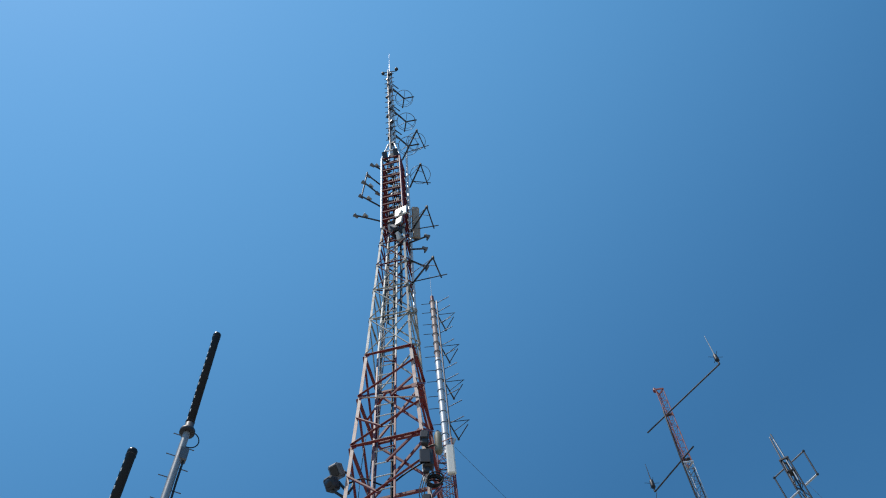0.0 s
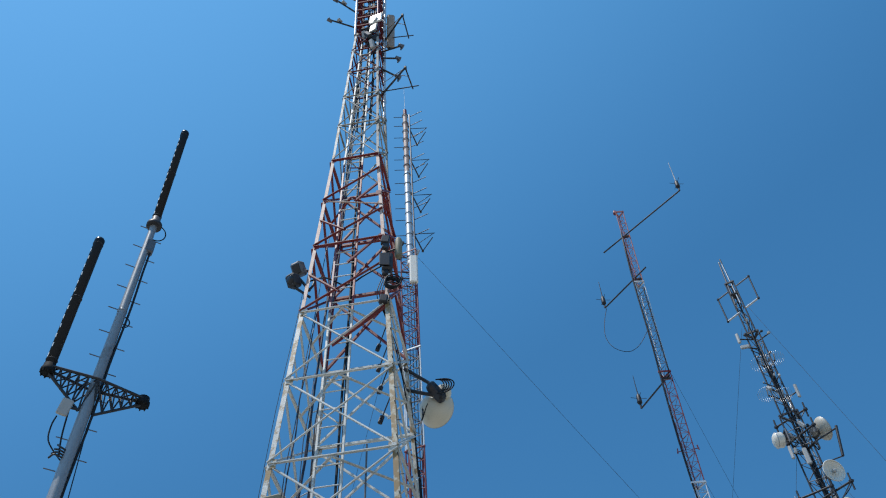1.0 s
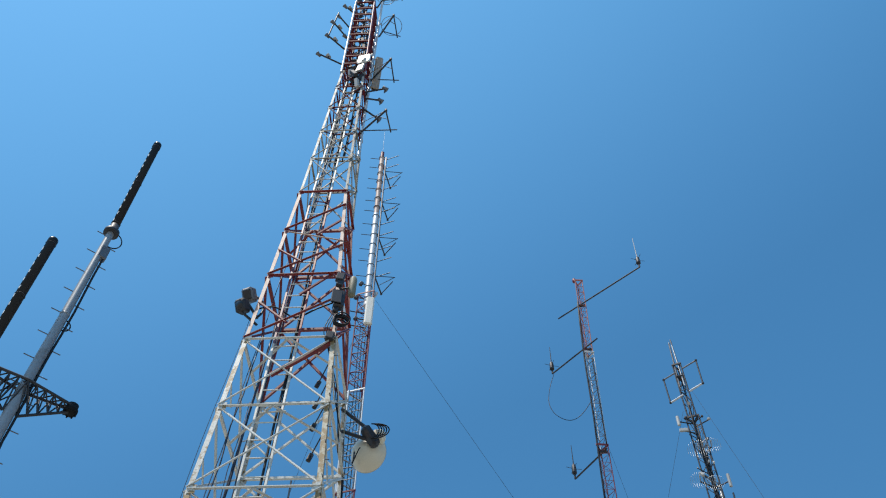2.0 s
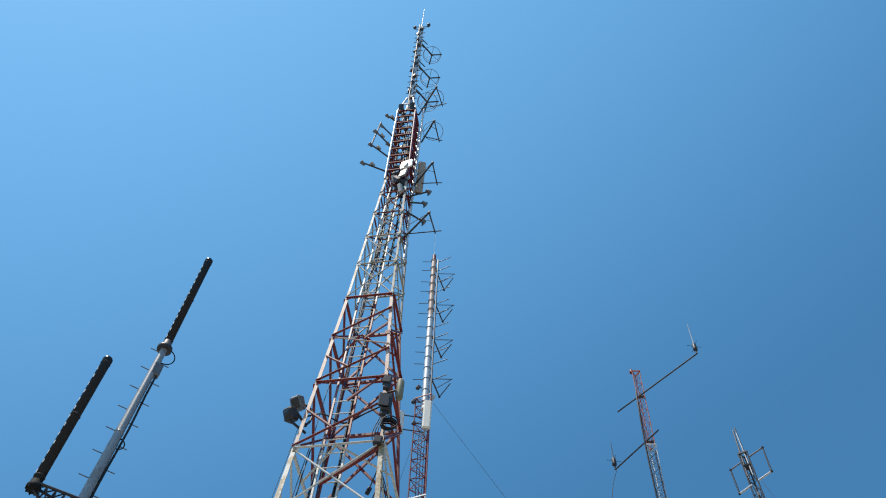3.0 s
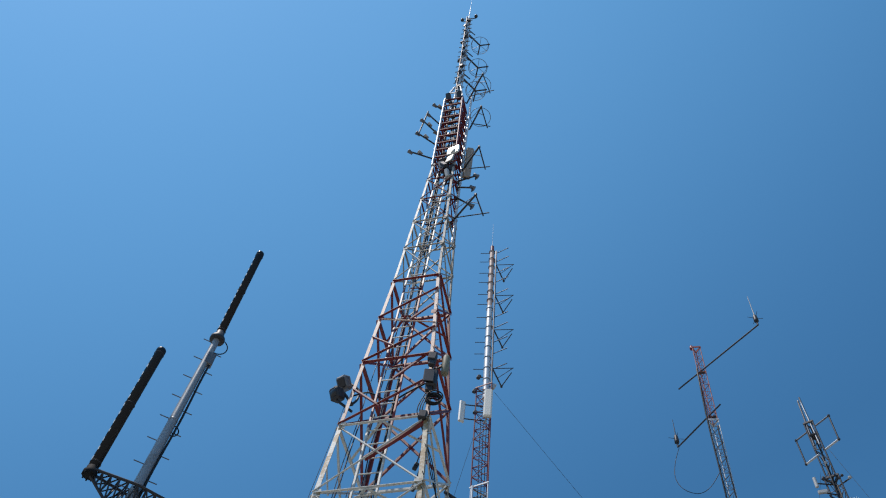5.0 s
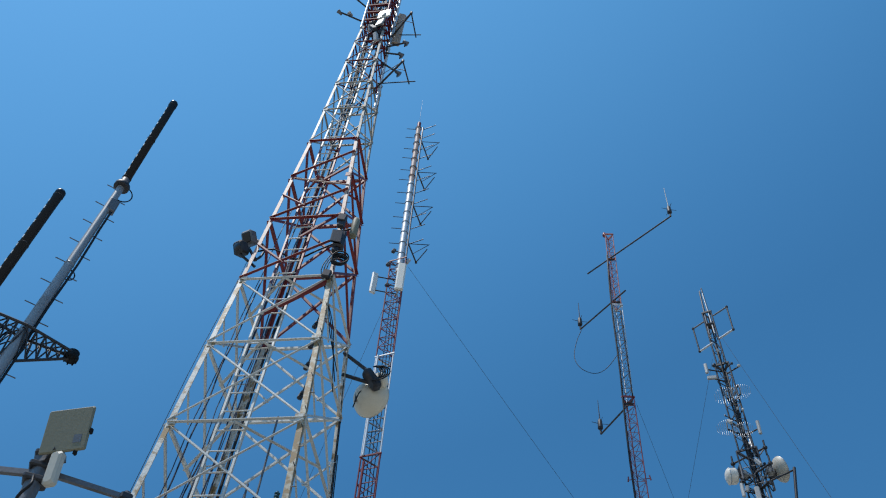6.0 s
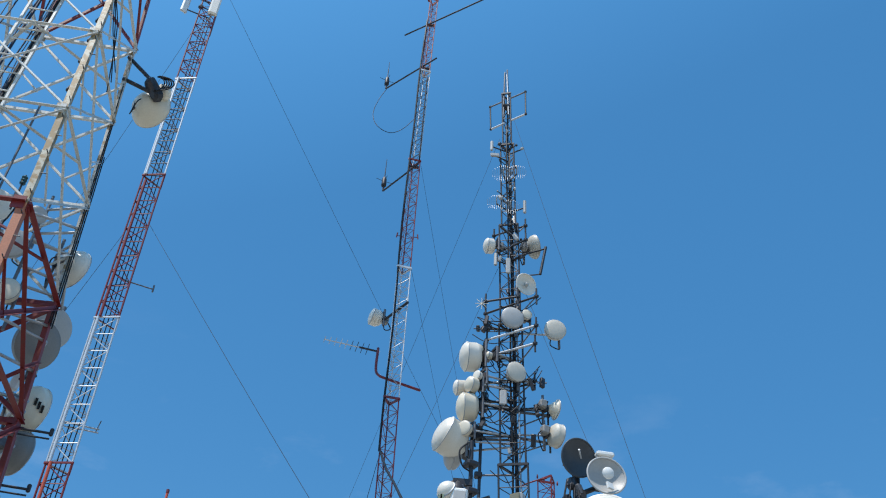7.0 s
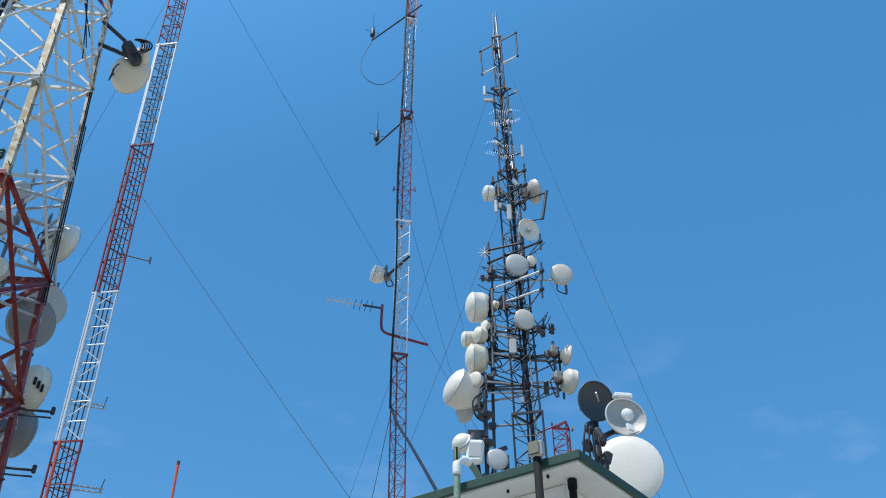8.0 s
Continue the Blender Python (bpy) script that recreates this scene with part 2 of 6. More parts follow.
# ---- mesh helpers ----
class Geo:
    """Vertices and faces gathered in world places."""

    def __init__(self):
        self.v, self.f, self.smooth = [], [], []

    def ring(self, c, a, b, r, n):
        i = len(self.v)
        for k in range(n):
            w = 2 * math.pi * k / n
            self.v.append(c + a * (r * math.cos(w)) + b * (r * math.sin(w)))
        return list(range(i, i + n))

    def tube(self, p, q, r, n=8, r2=None):
        p, q = Vector(p), Vector(q)
        d = (q - p).normalized()
        a = d.orthogonal().normalized()
        b = d.cross(a)
        r2 = r if r2 is None else r2
        lo, hi = self.ring(p, a, b, r, n), self.ring(q, a, b, r2, n)
        for k in range(n):
            self.face((lo[k], lo[(k + 1) % n], hi[(k + 1) % n], hi[k]), n >= 6)
        self.face(tuple(reversed(self.ring(p, a, b, r, n))), False)
        self.face(tuple(self.ring(q, a, b, r2, n)), False)
        return self

    def path(self, pts, r, n=6):
        """A round cable or bent tube through the points."""
        pts = [Vector(p) for p in pts]
        if 3 <= len(pts) <= 9:
            # round the bends off
            q, fine = [pts[0] * 2 - pts[1], *pts, pts[-1] * 2 - pts[-2]], []
            for i in range(1, len(q) - 2):
                for s in (0, 0.25, 0.5, 0.75):
                    a0, a1, a2, a3 = q[i - 1:i + 3]
                    fine.append(a1 + (a2 - a0) * (0.5 * s) + (a0 * 2 - a1 * 5 + a2 * 4 - a3) * (0.5 * s * s) + (a1 * 3 - a0 - a2 * 3 + a3) * (0.5 * s ** 3))
            pts = fine + [pts[-1]]
        rings, a = [], None
        for i, p in enumerate(pts):
            d = (pts[min(i + 1, len(pts) - 1)] - pts[max(i - 1, 0)]).normalized()
            a = d.orthogonal().normalized() if a is None else (a - d * a.dot(d)).normalized()
            rings.append(self.ring(p, a, d.cross(a), r, n))
        for lo, hi in zip(rings, rings[1:]):
            for k in range(n):
                self.face((lo[k], lo[(k + 1) % n], hi[(k + 1) % n], hi[k]), True)
        self.face(tuple(reversed(rings[0])), False)
        self.face(tuple(rings[-1]), False)
        return self

    def face(self, idx, smooth=False):
        self.f.append(idx)
        self.smooth.append(smooth)

    def prism(self, outline, p, q, up):
        """An outline of (side, up) pairs run from p to q."""
        p, q = Vector(p), Vector(q)
        d = (q - p).normalized()
        s = d.cross(Vector(up)).normalized()
        u = s.cross(d)
        i, n = len(self.v), len(outline)
        for c in (p, q):
            self.v += [c + s * x + u * y for x, y in outline]
        for k in range(n):
            self.face((i + k, i + (k + 1) % n, i + n + (k + 1) % n, i + n + k))
        self.face(tuple(range(i + n - 1, i - 1, -1)))
        self.face(tuple(range(i + n, i + 2 * n)))
        return self

    def angle(self, p, q, w, t, up):
        """Steel angle section."""
        return self.prism([(0, 0), (w, 0), (w, t), (t, t), (t, w), (0, w)], p, q, up)

    def bar(self, p, q, w, h, up=(0, 0, 1)):
        return self.prism([(-w / 2, -h / 2), (w / 2, -h / 2), (w / 2, h / 2), (-w / 2, h / 2)], p, q, up)

    def box(self, m, sx, sy, sz, bevel=0.0):
        """A box about m's origin, with its upright and flat edges cut off by bevel."""
        b = min(bevel, sx * 0.45, sy * 0.45, sz * 0.45)
        layers = [(-sz / 2, b), (-sz / 2 + b, 0), (sz / 2 - b, 0), (sz / 2, b)] if b else [(-sz / 2, 0), (sz / 2, 0)]
        rows = []
        for z, c in layers:
            x, y, k = sx / 2 - c, sy / 2 - c, b
            pts = [(-x + k, -y), (x - k, -y), (x, -y + k), (x, y - k), (x - k, y), (-x + k, y), (-x, y - k), (-x, -y + k)] if b else [(-x, -y), (x, -y), (x, y), (-x, y)]
            i = len(self.v)
            self.v += [m @ Vector((px, py, z)) for px, py in pts]
            rows.append(list(range(i, i + len(pts))))
        n = len(rows[0])
        for lo, hi in zip(rows, rows[1:]):
            for k in range(n):
                self.face((lo[k], lo[(k + 1) % n], hi[(k + 1) % n], hi[k]))
        self.face(tuple(reversed(rows[0])))
        self.face(tuple(rows[-1]))
        return self

    def lathe(self, m, profile, n=32):
        """Rings of (radius, along) about m's z axis; open unless the radius is 0."""
        prev = None
        for r, z in profile:
            i = len(self.v)
            if r < 1e-6:
                self.v.append(m @ Vector((0, 0, z)))
                cur = [i] * n
            else:
                self.v += [m @ Vector((r * math.cos(2 * math.pi * k / n), r * math.sin(2 * math.pi * k / n), z)) for k in range(n)]
                cur = list(range(i, i + n))
            if prev:
                for k in range(n):
                    quad = [prev[k], prev[(k + 1) % n], cur[(k + 1) % n], cur[k]]
                    quad = tuple(dict.fromkeys(quad))
                    if len(quad) > 2:
                        self.face(quad, True)
            prev = cur
        return self

    def hoop(self, m, r, thick, n=36, k=6):
        pts = []
        for i in range(n):
            w = 2 * math.pi * i / n
            c = Vector((r * math.cos(w), r * math.sin(w), 0))
            out = c.normalized()
            base = len(self.v)
            for j in range(k):
                v = 2 * math.pi * j / k
                self.v.append(m @ (c + out * (thick * math.cos(v)) + Vector((0, 0, thick * math.sin(v)))))
            pts.append(list(range(base, base + k)))
        for i in range(n):
            lo, hi = pts[i], pts[(i + 1) % n]
            for j in range(k):
                self.face((lo[j], lo[(j + 1) % k], hi[(j + 1) % k], hi[j]), True)
        return self

    def mesh(self, name, origin, mat):
        me = bpy.data.meshes.new(name)
        me.from_pydata([p - origin for p in self.v], [], self.f)
        me.polygons.foreach_set("use_smooth", self.smooth)
        me.materials.append(mat)
        me.update()
        return me


def thing(name, base, label, category, group="", kind=""):
    e = new(name)
    e.location = base
    e.empty_display_size = 0.3
    return tagged(e, label, category, group, kind)


def root(ob):
    while ob.parent:
        ob = ob.parent
    return ob


def part(name, geo, mat, parent, label=""):
    ob = new(name, geo.mesh(name, Vector(root(parent).location), mat))
    ob.parent = parent
    return tagged(ob, label) if label else ob


def share(name, ob_or_mesh, parent, loc):
    """One more part on the same mesh, moved by loc."""
    ob = new(name, ob_or_mesh)
    ob.parent = parent
    ob.location = loc
    return ob


def solid(name, geo, mat, label, category, kind="", group=""):
    """A thing that is one mesh."""
    low = min(geo.v, key=lambda p: p.z)
    base = Vector((sum(p.x for p in geo.v) / len(geo.v), sum(p.y for p in geo.v) / len(geo.v), low.z))
    ob = new(name, geo.mesh(name, base, mat))
    ob.location = base
    return tagged(ob, label, category, group, kind)


V = Vector

# ---- ground ----
g = Geo()
STEP = 40
for i in range(STEP + 1):
    for j in range(STEP + 1):
        sx, sy = (i / STEP * 2 - 1), (j / STEP * 2 - 1)
        x, y = math.copysign(abs(sx) ** 3, sx) * 2500, math.copysign(abs(sy) ** 3, sy) * 2500
        far = max(0.0, math.hypot(x, y) - 60)
        g.v.append(V((x, y + 10, -min(far * 0.05, 40) + 0.02 * noise.noise(V((x, y, 0))))))
for i in range(STEP):
    for j in range(STEP):
        a = i * (STEP + 1) + j
        g.face((a, a + STEP + 1, a + STEP + 2, a + 1), True)
ground = new("ground", g.mesh("ground", V((0, 0, 0)), GROUND))
tagged(ground, "pale gravel and grass ground of a hilltop antenna site", "ground", kind="structure")

# ---- the great lattice tower ----
YAW = radians(4)
EX, EY = V((math.cos(YAW), math.sin(YAW), 0)), V((-math.sin(YAW), math.cos(YAW), 0))


def ramp_at(table, z):
    for (z0, a), (z1, b) in zip(table, table[1:]):
        if z <= z1:
            s = max(0.0, (z - z0) / (z1 - z0))
            return a + (b - a) * s
    return table[-1][1]


def tower_width(z):
    return ramp_at([(0, 3.76), (12.7, 2.54), (17.2, 2.11), (24.12, 1.41), (32.5, 0.86), (39.2, 0.80), (41.4, 0.26), (60, 0.26)], z)


def tower_axis(z):
    return ramp_at([(12.7, V((-5.59, 14.50, 0))), (17.2, V((-5.655, 14.60, 0))), (24.1, V((-5.79, 14.74, 0))), (33, V((-5.71, 14.64, 0))), (53, V((-6.04, 14.46, 0))), (60, V((-6.15, 14.40, 0)))], z)


SIGNS = {"a": (-1, -1), "b": (1, -1), "c": (1, 1), "d": (-1, 1)}


def corner(k, z, grow=0.0):
    sx, sy = SIGNS[k]
    h = tower_width(z) / 2 + grow
    return tower_axis(z) + EX * (sx * h) + EY * (sy * h) + V((0, 0, z))


def on_face(k1, k2, z, s, inward=0.0):
    """A place on the tower's face between two corners, at the share s of the way."""
    p = corner(k1, z).lerp(corner(k2, z), s)
    mid = tower_axis(z) + V((0, 0, z))
    return p + (mid - p).normalized() * inward


tower = thing("lattice_tower", (-5.6, 14.5, 0), "tall square steel lattice tower in weathered red and white bands", "tower")
LEVELS = [0, 3.0, 5.8, 8.2, 10.44, 12.69, 14.96, 17.2, 19.79, 21.95, 24.12, 26.1, 27.9, 29.6, 31.2, 32.5]
TOP_LEVELS = [32.5 + 0.665 * i for i in range(11)]


def band(z):
    """True where the tower is painted red."""
    return 3.0 < z < 10.44 or 17.2 < z < 24.12 or 32.5 < z < 39.3


def member(name, p, q, w, red, thick=0.011, up=(0, 0, 1), mat=None):
    g = Geo()
    d = (Vector(q) - Vector(p)).normalized()
    if abs(d.dot(Vector(up).normalized())) > 0.98:
        up = (0, 1, 0)
    g.angle(p, q, w, thick, up)
    part(name, g, mat or (RED_PAINT if red else HEAD_RED if 29.4 < p[2] < 32.7 else GRIMY if p[2] > 23.9 else WHITE_PAINT), tower)


for k in "abcd":
    sx, sy = SIGNS[k]
    for z0, z1 in zip(LEVELS, LEVELS[1:]):
        red = band((z0 + z1) / 2)
        w = 0.13 if z1 < 11 else 0.105 if z1 < 18 else 0.088 if z1 < 25 else 0.072
        g = Geo()
        p, q = corner(k, z0), corner(k, z1)
        inward = (-EX * sx - EY * sy).normalized()
        # the leg is an angle whose back edge points outwards
        d = (q - p).normalized()
        s1, s2 = -EX * sx, -EY * sy
        t = 0.016
        prof = [V((0, 0, 0)), s1 * w, s1 * w + s2 * t, s1 * t + s2 * t, s1 * t + s2 * w, s2 * w]
        i = len(g.v)
        for c in (p, q):
            g.v += [c + o for o in prof]
        for j in range(6):
            g.face((i + j, i + (j + 1) % 6, i + 6 + (j + 1) % 6, i + 6 + j))
        g.face((i, i + 1, i + 2, i + 3, i + 4, i + 5))
        g.face((i + 6, i + 7, i + 8, i + 9, i + 10, i + 11))
        coat = LEG_OCHRE if k == "b" and 10.4 < z0 < 17 else GRIMY if 24 < z0 and k in "bcd" else LEG_WHITE if not red else ORANGE_LEG if k == "b" and z1 < 11 else FADED_LEG if k in "ab" and z1 > 15 else LEG_RED
        part("leg", g, coat, tower)
        # splice and gusset plates at the panel point
        g = Geo()
        for along, other in ((EX * -sx, EY * -sy), (EY * -sy, EX * -sx)):
            m = Matrix.Translation(q + along * (w * 0.95) - other * 0.012) @ Matrix((along, V((0, 0, 1)), along.cross(V((0, 0, 1))))).transposed().to_4x4()
            g.box(m, w * 1.5, w * 1.9, 0.012)
        part("gusset_plate", g, RED_PAINT if band(z1 - 0.1) else LEG_WHITE, tower)
        if k == "b" and z1 < 31:
            # step bolts
            n = int((z1 - z0) / 0.42)
            for j in range(n):
                c = p.lerp(q, (j + 0.5) / n)
                out = EX if j % 2 else -EY
                part("step_bolt", Geo().tube(c, c + out * 0.10, 0.009, 5), DARK_STEEL, tower)

FACES = [("a", "b"), ("b", "c"), ("c", "d"), ("d", "a")]
for k1, k2 in FACES:
    front = k1 + k2 == "ab"
    for n, (z0, z1) in enumerate(zip(LEVELS, LEVELS[1:])):
        red = band((z0 + z1) / 2)
        w = 0.085 if z1 < 11 else 0.054 if z1 < 18 else 0.068 if z1 < 25 else 0.042
        inn = 0.03
        if not (front and abs(z1 - 21.95) < 0.1):
            member("horizontal_bar", on_face(k1, k2, z1, 0.0, inn), on_face(k1, k2, z1, 1.0, inn), w * 1.15, band(z1 - 0.1) and not abs(z1 - 17.2) < 0.1 or abs(z1 - 10.44) < 0.1)
        if 17.2 <= z0 < 24 and front:
            zm = (z0 + z1) / 2
            member("diagonal_brace", on_face(k1, k2, z0 + 0.05, 0), on_face(k1, k2, zm + 0.25, 1), w, True)
            if z0 < 21:
                member("diagonal_brace", on_face(k1, k2, zm + 0.1, 0.02), on_face(k1, k2, z0 + 0.55, 0.42), w, True)
        else:
            if not (front and abs(z0 - 8.2) < 0.1):
                member("diagonal_brace", on_face(k1, k2, z0 + 0.04, 0), on_face(k1, k2, z1 - 0.04, 1), w * 0.85, red)
            member("diagonal_brace", on_face(k1, k2, z1 - 0.04, 0, 0.05), on_face(k1, k2, z0 + 0.04, 1, 0.05), w * 0.85, red)
        if z1 < 18 and not front:
            # redundant bars in the wide panels
            zm = (z0 + z1) / 2
            zq = z0 + 0.25 * (z1 - z0)
            member("redundant_bar", on_face(k1, k2, zm, 0, 0.02), on_face(k1, k2, zq, 0.25, 0.03), w * 0.6, red)
            member("redundant_bar", on_face(k1, k2, zq, 0.75, 0.03), on_face(k1, k2, zm, 1, 0.02), w * 0.6, red)
member("horizontal_bar", on_face("a", "b", 9.14, 0.0, 0.04), on_face("a", "b", 9.14, 0.56, 0.04), 0.075, True)
member("horizontal_bar", on_face("a", "b", 9.14, 0.58, 0.04), on_face("a", "b", 9.14, 1.0, 0.04), 0.04, True, mat=ORANGE_LEG)
member("diagonal_brace", on_face("a", "b", 9.10, 0.57, 0.03), on_face("a", "b", 8.70, 0.98, 0.03), 0.06, True)
member("diagonal_brace", on_face("a", "b", 10.40, 0.57, 0.07), on_face("a", "b", 9.87, 0.98, 0.07), 0.045, True, mat=DARK_RED)
member("horizontal_bar", on_face("a", "b", 8.66, 0.58, 0.10), on_face("a", "b", 8.66, 0.99, 0.10), 0.05, True)
member("diagonal_brace", on_face("a", "b", 21.95, 0.0, 0.02), on_face("a", "b", 21.35, 1.0, 0.02), 0.04, False, mat=FADED_LEG)
member("diagonal_brace", on_face("a", "b", 22.55, 0.99, 0.02), on_face("a", "b", 21.75, 0.55, 0.02), 0.05, True)
member("diagonal_brace", on_face("a", "b", 20.0, 0.99, 0.02), on_face("a", "b", 18.95, 0.5, 0.02), 0.05, True)
member("diagonal_brace", on_face("a", "b", 17.05, 0.99, 0.02), on_face("a", "b", 15.95, 0.40, 0.02), 0.085, True)
for z0, z1, s0, s1 in ((24.05, 23.95, 0.36, 0.64), (19.9, 19.95, 0.36, 0.6), (15.15, 15.18, 0.36, 0.62)):
    # short ties that carry the ladder
    member("ladder_tie", on_face("a", "b", z0 - 0.3, s0, 0.14), on_face("a", "b", z1 - 0.3, s1, 0.14), 0.035, band(z0 - 0.3))
for z in (10.44, 12.69, 14.96, 17.2, 21.95):
    # plan bracing inside
    member("plan_brace", on_face("a", "b", z - 0.06, 0.5), on_face("b", "c", z - 0.06, 0.5), 0.06, band(z - 0.1))
    member("plan_brace", on_face("d", "a", z - 0.06, 0.5), on_face("a", "b", z - 0.06, 0.5), 0.06, band(z - 0.1))

for k in "abcd":
    p, q = corner(k, 32.5), corner(k, 39.2)
    part("upper_leg", Geo().tube(p, q, 0.045, 8), PALE_GALV if k in "ac" else DARK_RED, tower)
    q2 = corner(k, 41.4)
    part("neck_leg", Geo().tube(q, q2, 0.042, 8), PALE_GALV, tower)
for k1, k2 in FACES:
    for z0, z1 in zip(TOP_LEVELS, TOP_LEVELS[1:]):
        part("upper_ring_bar", Geo().bar(corner(k1, z1), corner(k2, z1), 0.06, 0.065), HEAD_RED, tower)
        if k1 + k2 == "ab":
            part("upper_ring_bar", Geo().bar(on_face("a", "b", z1 - 0.3, 0.08, 0.12), on_face("a", "b", z1 - 0.3, 0.92, 0.12), 0.045, 0.05), HEAD_RED, tower)
        flip = int(z0 / 0.665) % 2
        if k1 + k2 != "ab":
            part("upper_brace", Geo().bar(corner(k1, z1 if flip else z0), corner(k2, z0 if flip else z1), 0.035, 0.035), HEAD_RED, tower)
    part("neck_ring", Geo().bar(corner(k1, 40.3), corner(k2, 40.3), 0.05, 0.05), PALE_GALV, tower)
# top pole: slim three-sided lattice mast with step bolts
for j in range(3):
    w = 2 * math.pi * j / 3 + 0.4
    off = V((math.cos(w), math.sin(w), 0)) * 0.165
    part("top_pole_leg", Geo().tube(tower_axis(41) + off + V((0, 0, 40.6)), tower_axis(52.6) + off * 0.8 + V((0, 0, 52.6)), 0.036, 8), (PALE_GALV, MID_STEEL, DARK_STEEL)[j], tower)
part("top_pole", Geo().tube(tower_axis(41) + V((0, 0, 40.4)), tower_axis(52.6) + V((0, 0, 52.6)), 0.10, 14, 0.07), PALE_GALV, tower)
for j in range(30):
    z = 41.2 + j * 0.38
    c = tower_axis(z) + V((0, 0, z))
    g = Geo()
    d = EX if j % 2 else (EX * 0.7 - EY * 0.7)
    g.tube(c - d * 0.27, c + d * 0.27, 0.022, 5)
    part("step_bar", g, MID_STEEL, tower)
    g = Geo()
    a = tower_axis(z) + V((0.12 * math.cos(j * 2.1 + 0.4), 0.12 * math.sin(j * 2.1 + 0.4), z))
    b = tower_axis(z) + V((0.12 * math.cos(j * 2.1 + 2.5), 0.12 * math.sin(j * 2.1 + 2.5), z + 0.35))
    g.tube(a, b, 0.02, 5)
    part("top_pole_lacing", g, PALE_GALV if j % 3 else DARK_STEEL, tower)
for j in range(12):
    # clamps that hold the feeders on the top pole
    z = 41.4 + j * 0.95
    c = tower_axis(z) + V((0.1 * math.cos(j * 2.3), -0.12, z))
    part("pole_clamp", Geo().box(Matrix.Translation(c) @ pose(0, 0, 0, 10 * (j % 3), 0, 25 * j), 0.16, 0.14, 0.2 + 0.06 * (j % 3), 0.02), DARK_STEEL, tower)
g = Geo()
c = tower_axis(53)
g.tube(c + V((-0.35, -0.05, 52.7)), c + V((0.45, 0.1, 52.7)), 0.025, 6)
part("top_crossbar", g, DARK_STEEL, tower)
part("lightning_rod", Geo().tube(c + V((0.05, 0, 52.4)), c + V((0.0, 0, 56.4)), 0.028, 6, 0.01), PALE_GALV, tower, "thin pale lightning rod")
for dx in (-0.35, 0.45):
    part("obstruction_lamp", Geo().lathe(Matrix.Translation(c + V((dx, 0.02, 52.72))), [(0, 0), (0.09, 0), (0.1, 0.06), (0.08, 0.2), (0, 0.27)], 12), DARK_STEEL, tower, "small dark obstruction lamp")

# ladder and feeder cables inside the front face
ladder = thing("ladder", (-5.6, 13.4, 0), "white painted steel cable ladder up the tower's face", "ladder")


def ladder_place(z, side):
    s = ramp_at([(0, 0.48), (10.4, 0.462), (17.2, 0.435), (24, 0.42), (32, 0.45)], z)
    return on_face("a", "b", z, s, 0.16) + EX * (side * 0.27 * ramp_at([(0, 1), (24, 1), (32, 0.6)], z))


LZ = [0.1, 6, 10.44, 14, 17.2, 20, 24, 28, 32]
for side in (-1, 1):
    for z0, z1 in zip(LZ, LZ[1:]):
        wide = 0.12 if side > 0 and z1 < 11 else 0.045
        part("rail", Geo().bar(ladder_place(z0, side), ladder_place(z1, side), wide, 0.05, (0, 1, 0)), LEG_RED if z1 < 11 else WHITE_PAINT if z1 < 18 or z1 > 25 else MAUVE if side < 0 else LEG_RED, ladder)
for j in range(62):
    z = 0.6 + j * 0.5
    part("rung", Geo().tube(ladder_place(z, -1), ladder_place(z, 1), 0.017, 6), RED_PAINT if z < 10.4 else WHITE_PAINT, ladder)


def cable(points, r, mat, label, name="feeder_cable", sag=0.0):
    g = Geo()
    g.path(points, r, 6)
    return solid(name, g, mat, label, "cable", group="feeder cables")


random.seed(4)
for j in range(2):
    off = EX * (0.075 + 0.05 * j) + EY * (0.03 + 0.04 * (j % 2))
    pts = [ladder_place(z, 0.8) + off * 1.0 + V((random.uniform(-0.02, 0.02), 0, 0)) - EX * 0.12 for z in range(1, 31)]
    cable(pts, 0.022 if j % 3 else 0.028, BLACK, "thick black feeder cable tied along the tower's ladder")
for j in range(8):
    top = (31, 24, 30, 20, 28, 17, 19, 22)[j]
    pts = [on_face("d", "a", z, 0.10 + 0.11 * j, 0.18 + 0.06 * (j % 3)) + V((random.uniform(-0.03, 0.03), random.uniform(-0.03, 0.03), 0)) for z in range(1, top)]
    cable(pts, 0.030 if j == 3 else 0.010 if j % 2 else 0.016, BLUE_BLACK, "dark feeder cable running inside the tower's side face")
for j in range(3):
    pts = [on_face("b", "c", z, 0.94 + 0.03 * j, 0.02) + EX * (0.02 + 0.008 * j) for z in range(10, (17, 16, 15)[j])]
    cable(pts, 0.012, BLACK, "black feeder cable strapped beside the tower's leg")
pts = [corner("a", z) - EX * (0.05 + 0.02 * math.sin(z)) for z in range(1, 19)] + [V((-6.95, 13.5, 18.3))]
cable(pts, 0.006, BLACK, "thin black cable hanging outside the tower's leg")


# ---- slim guyed masts ----
def tri(c, w, turn, z):
    r = w / math.sqrt(3)
    return [V((c[0] + r * math.cos(turn + 2 * math.pi * k / 3), c[1] + r * math.sin(turn + 2 * math.pi * k / 3), z)) for k in range(3)]


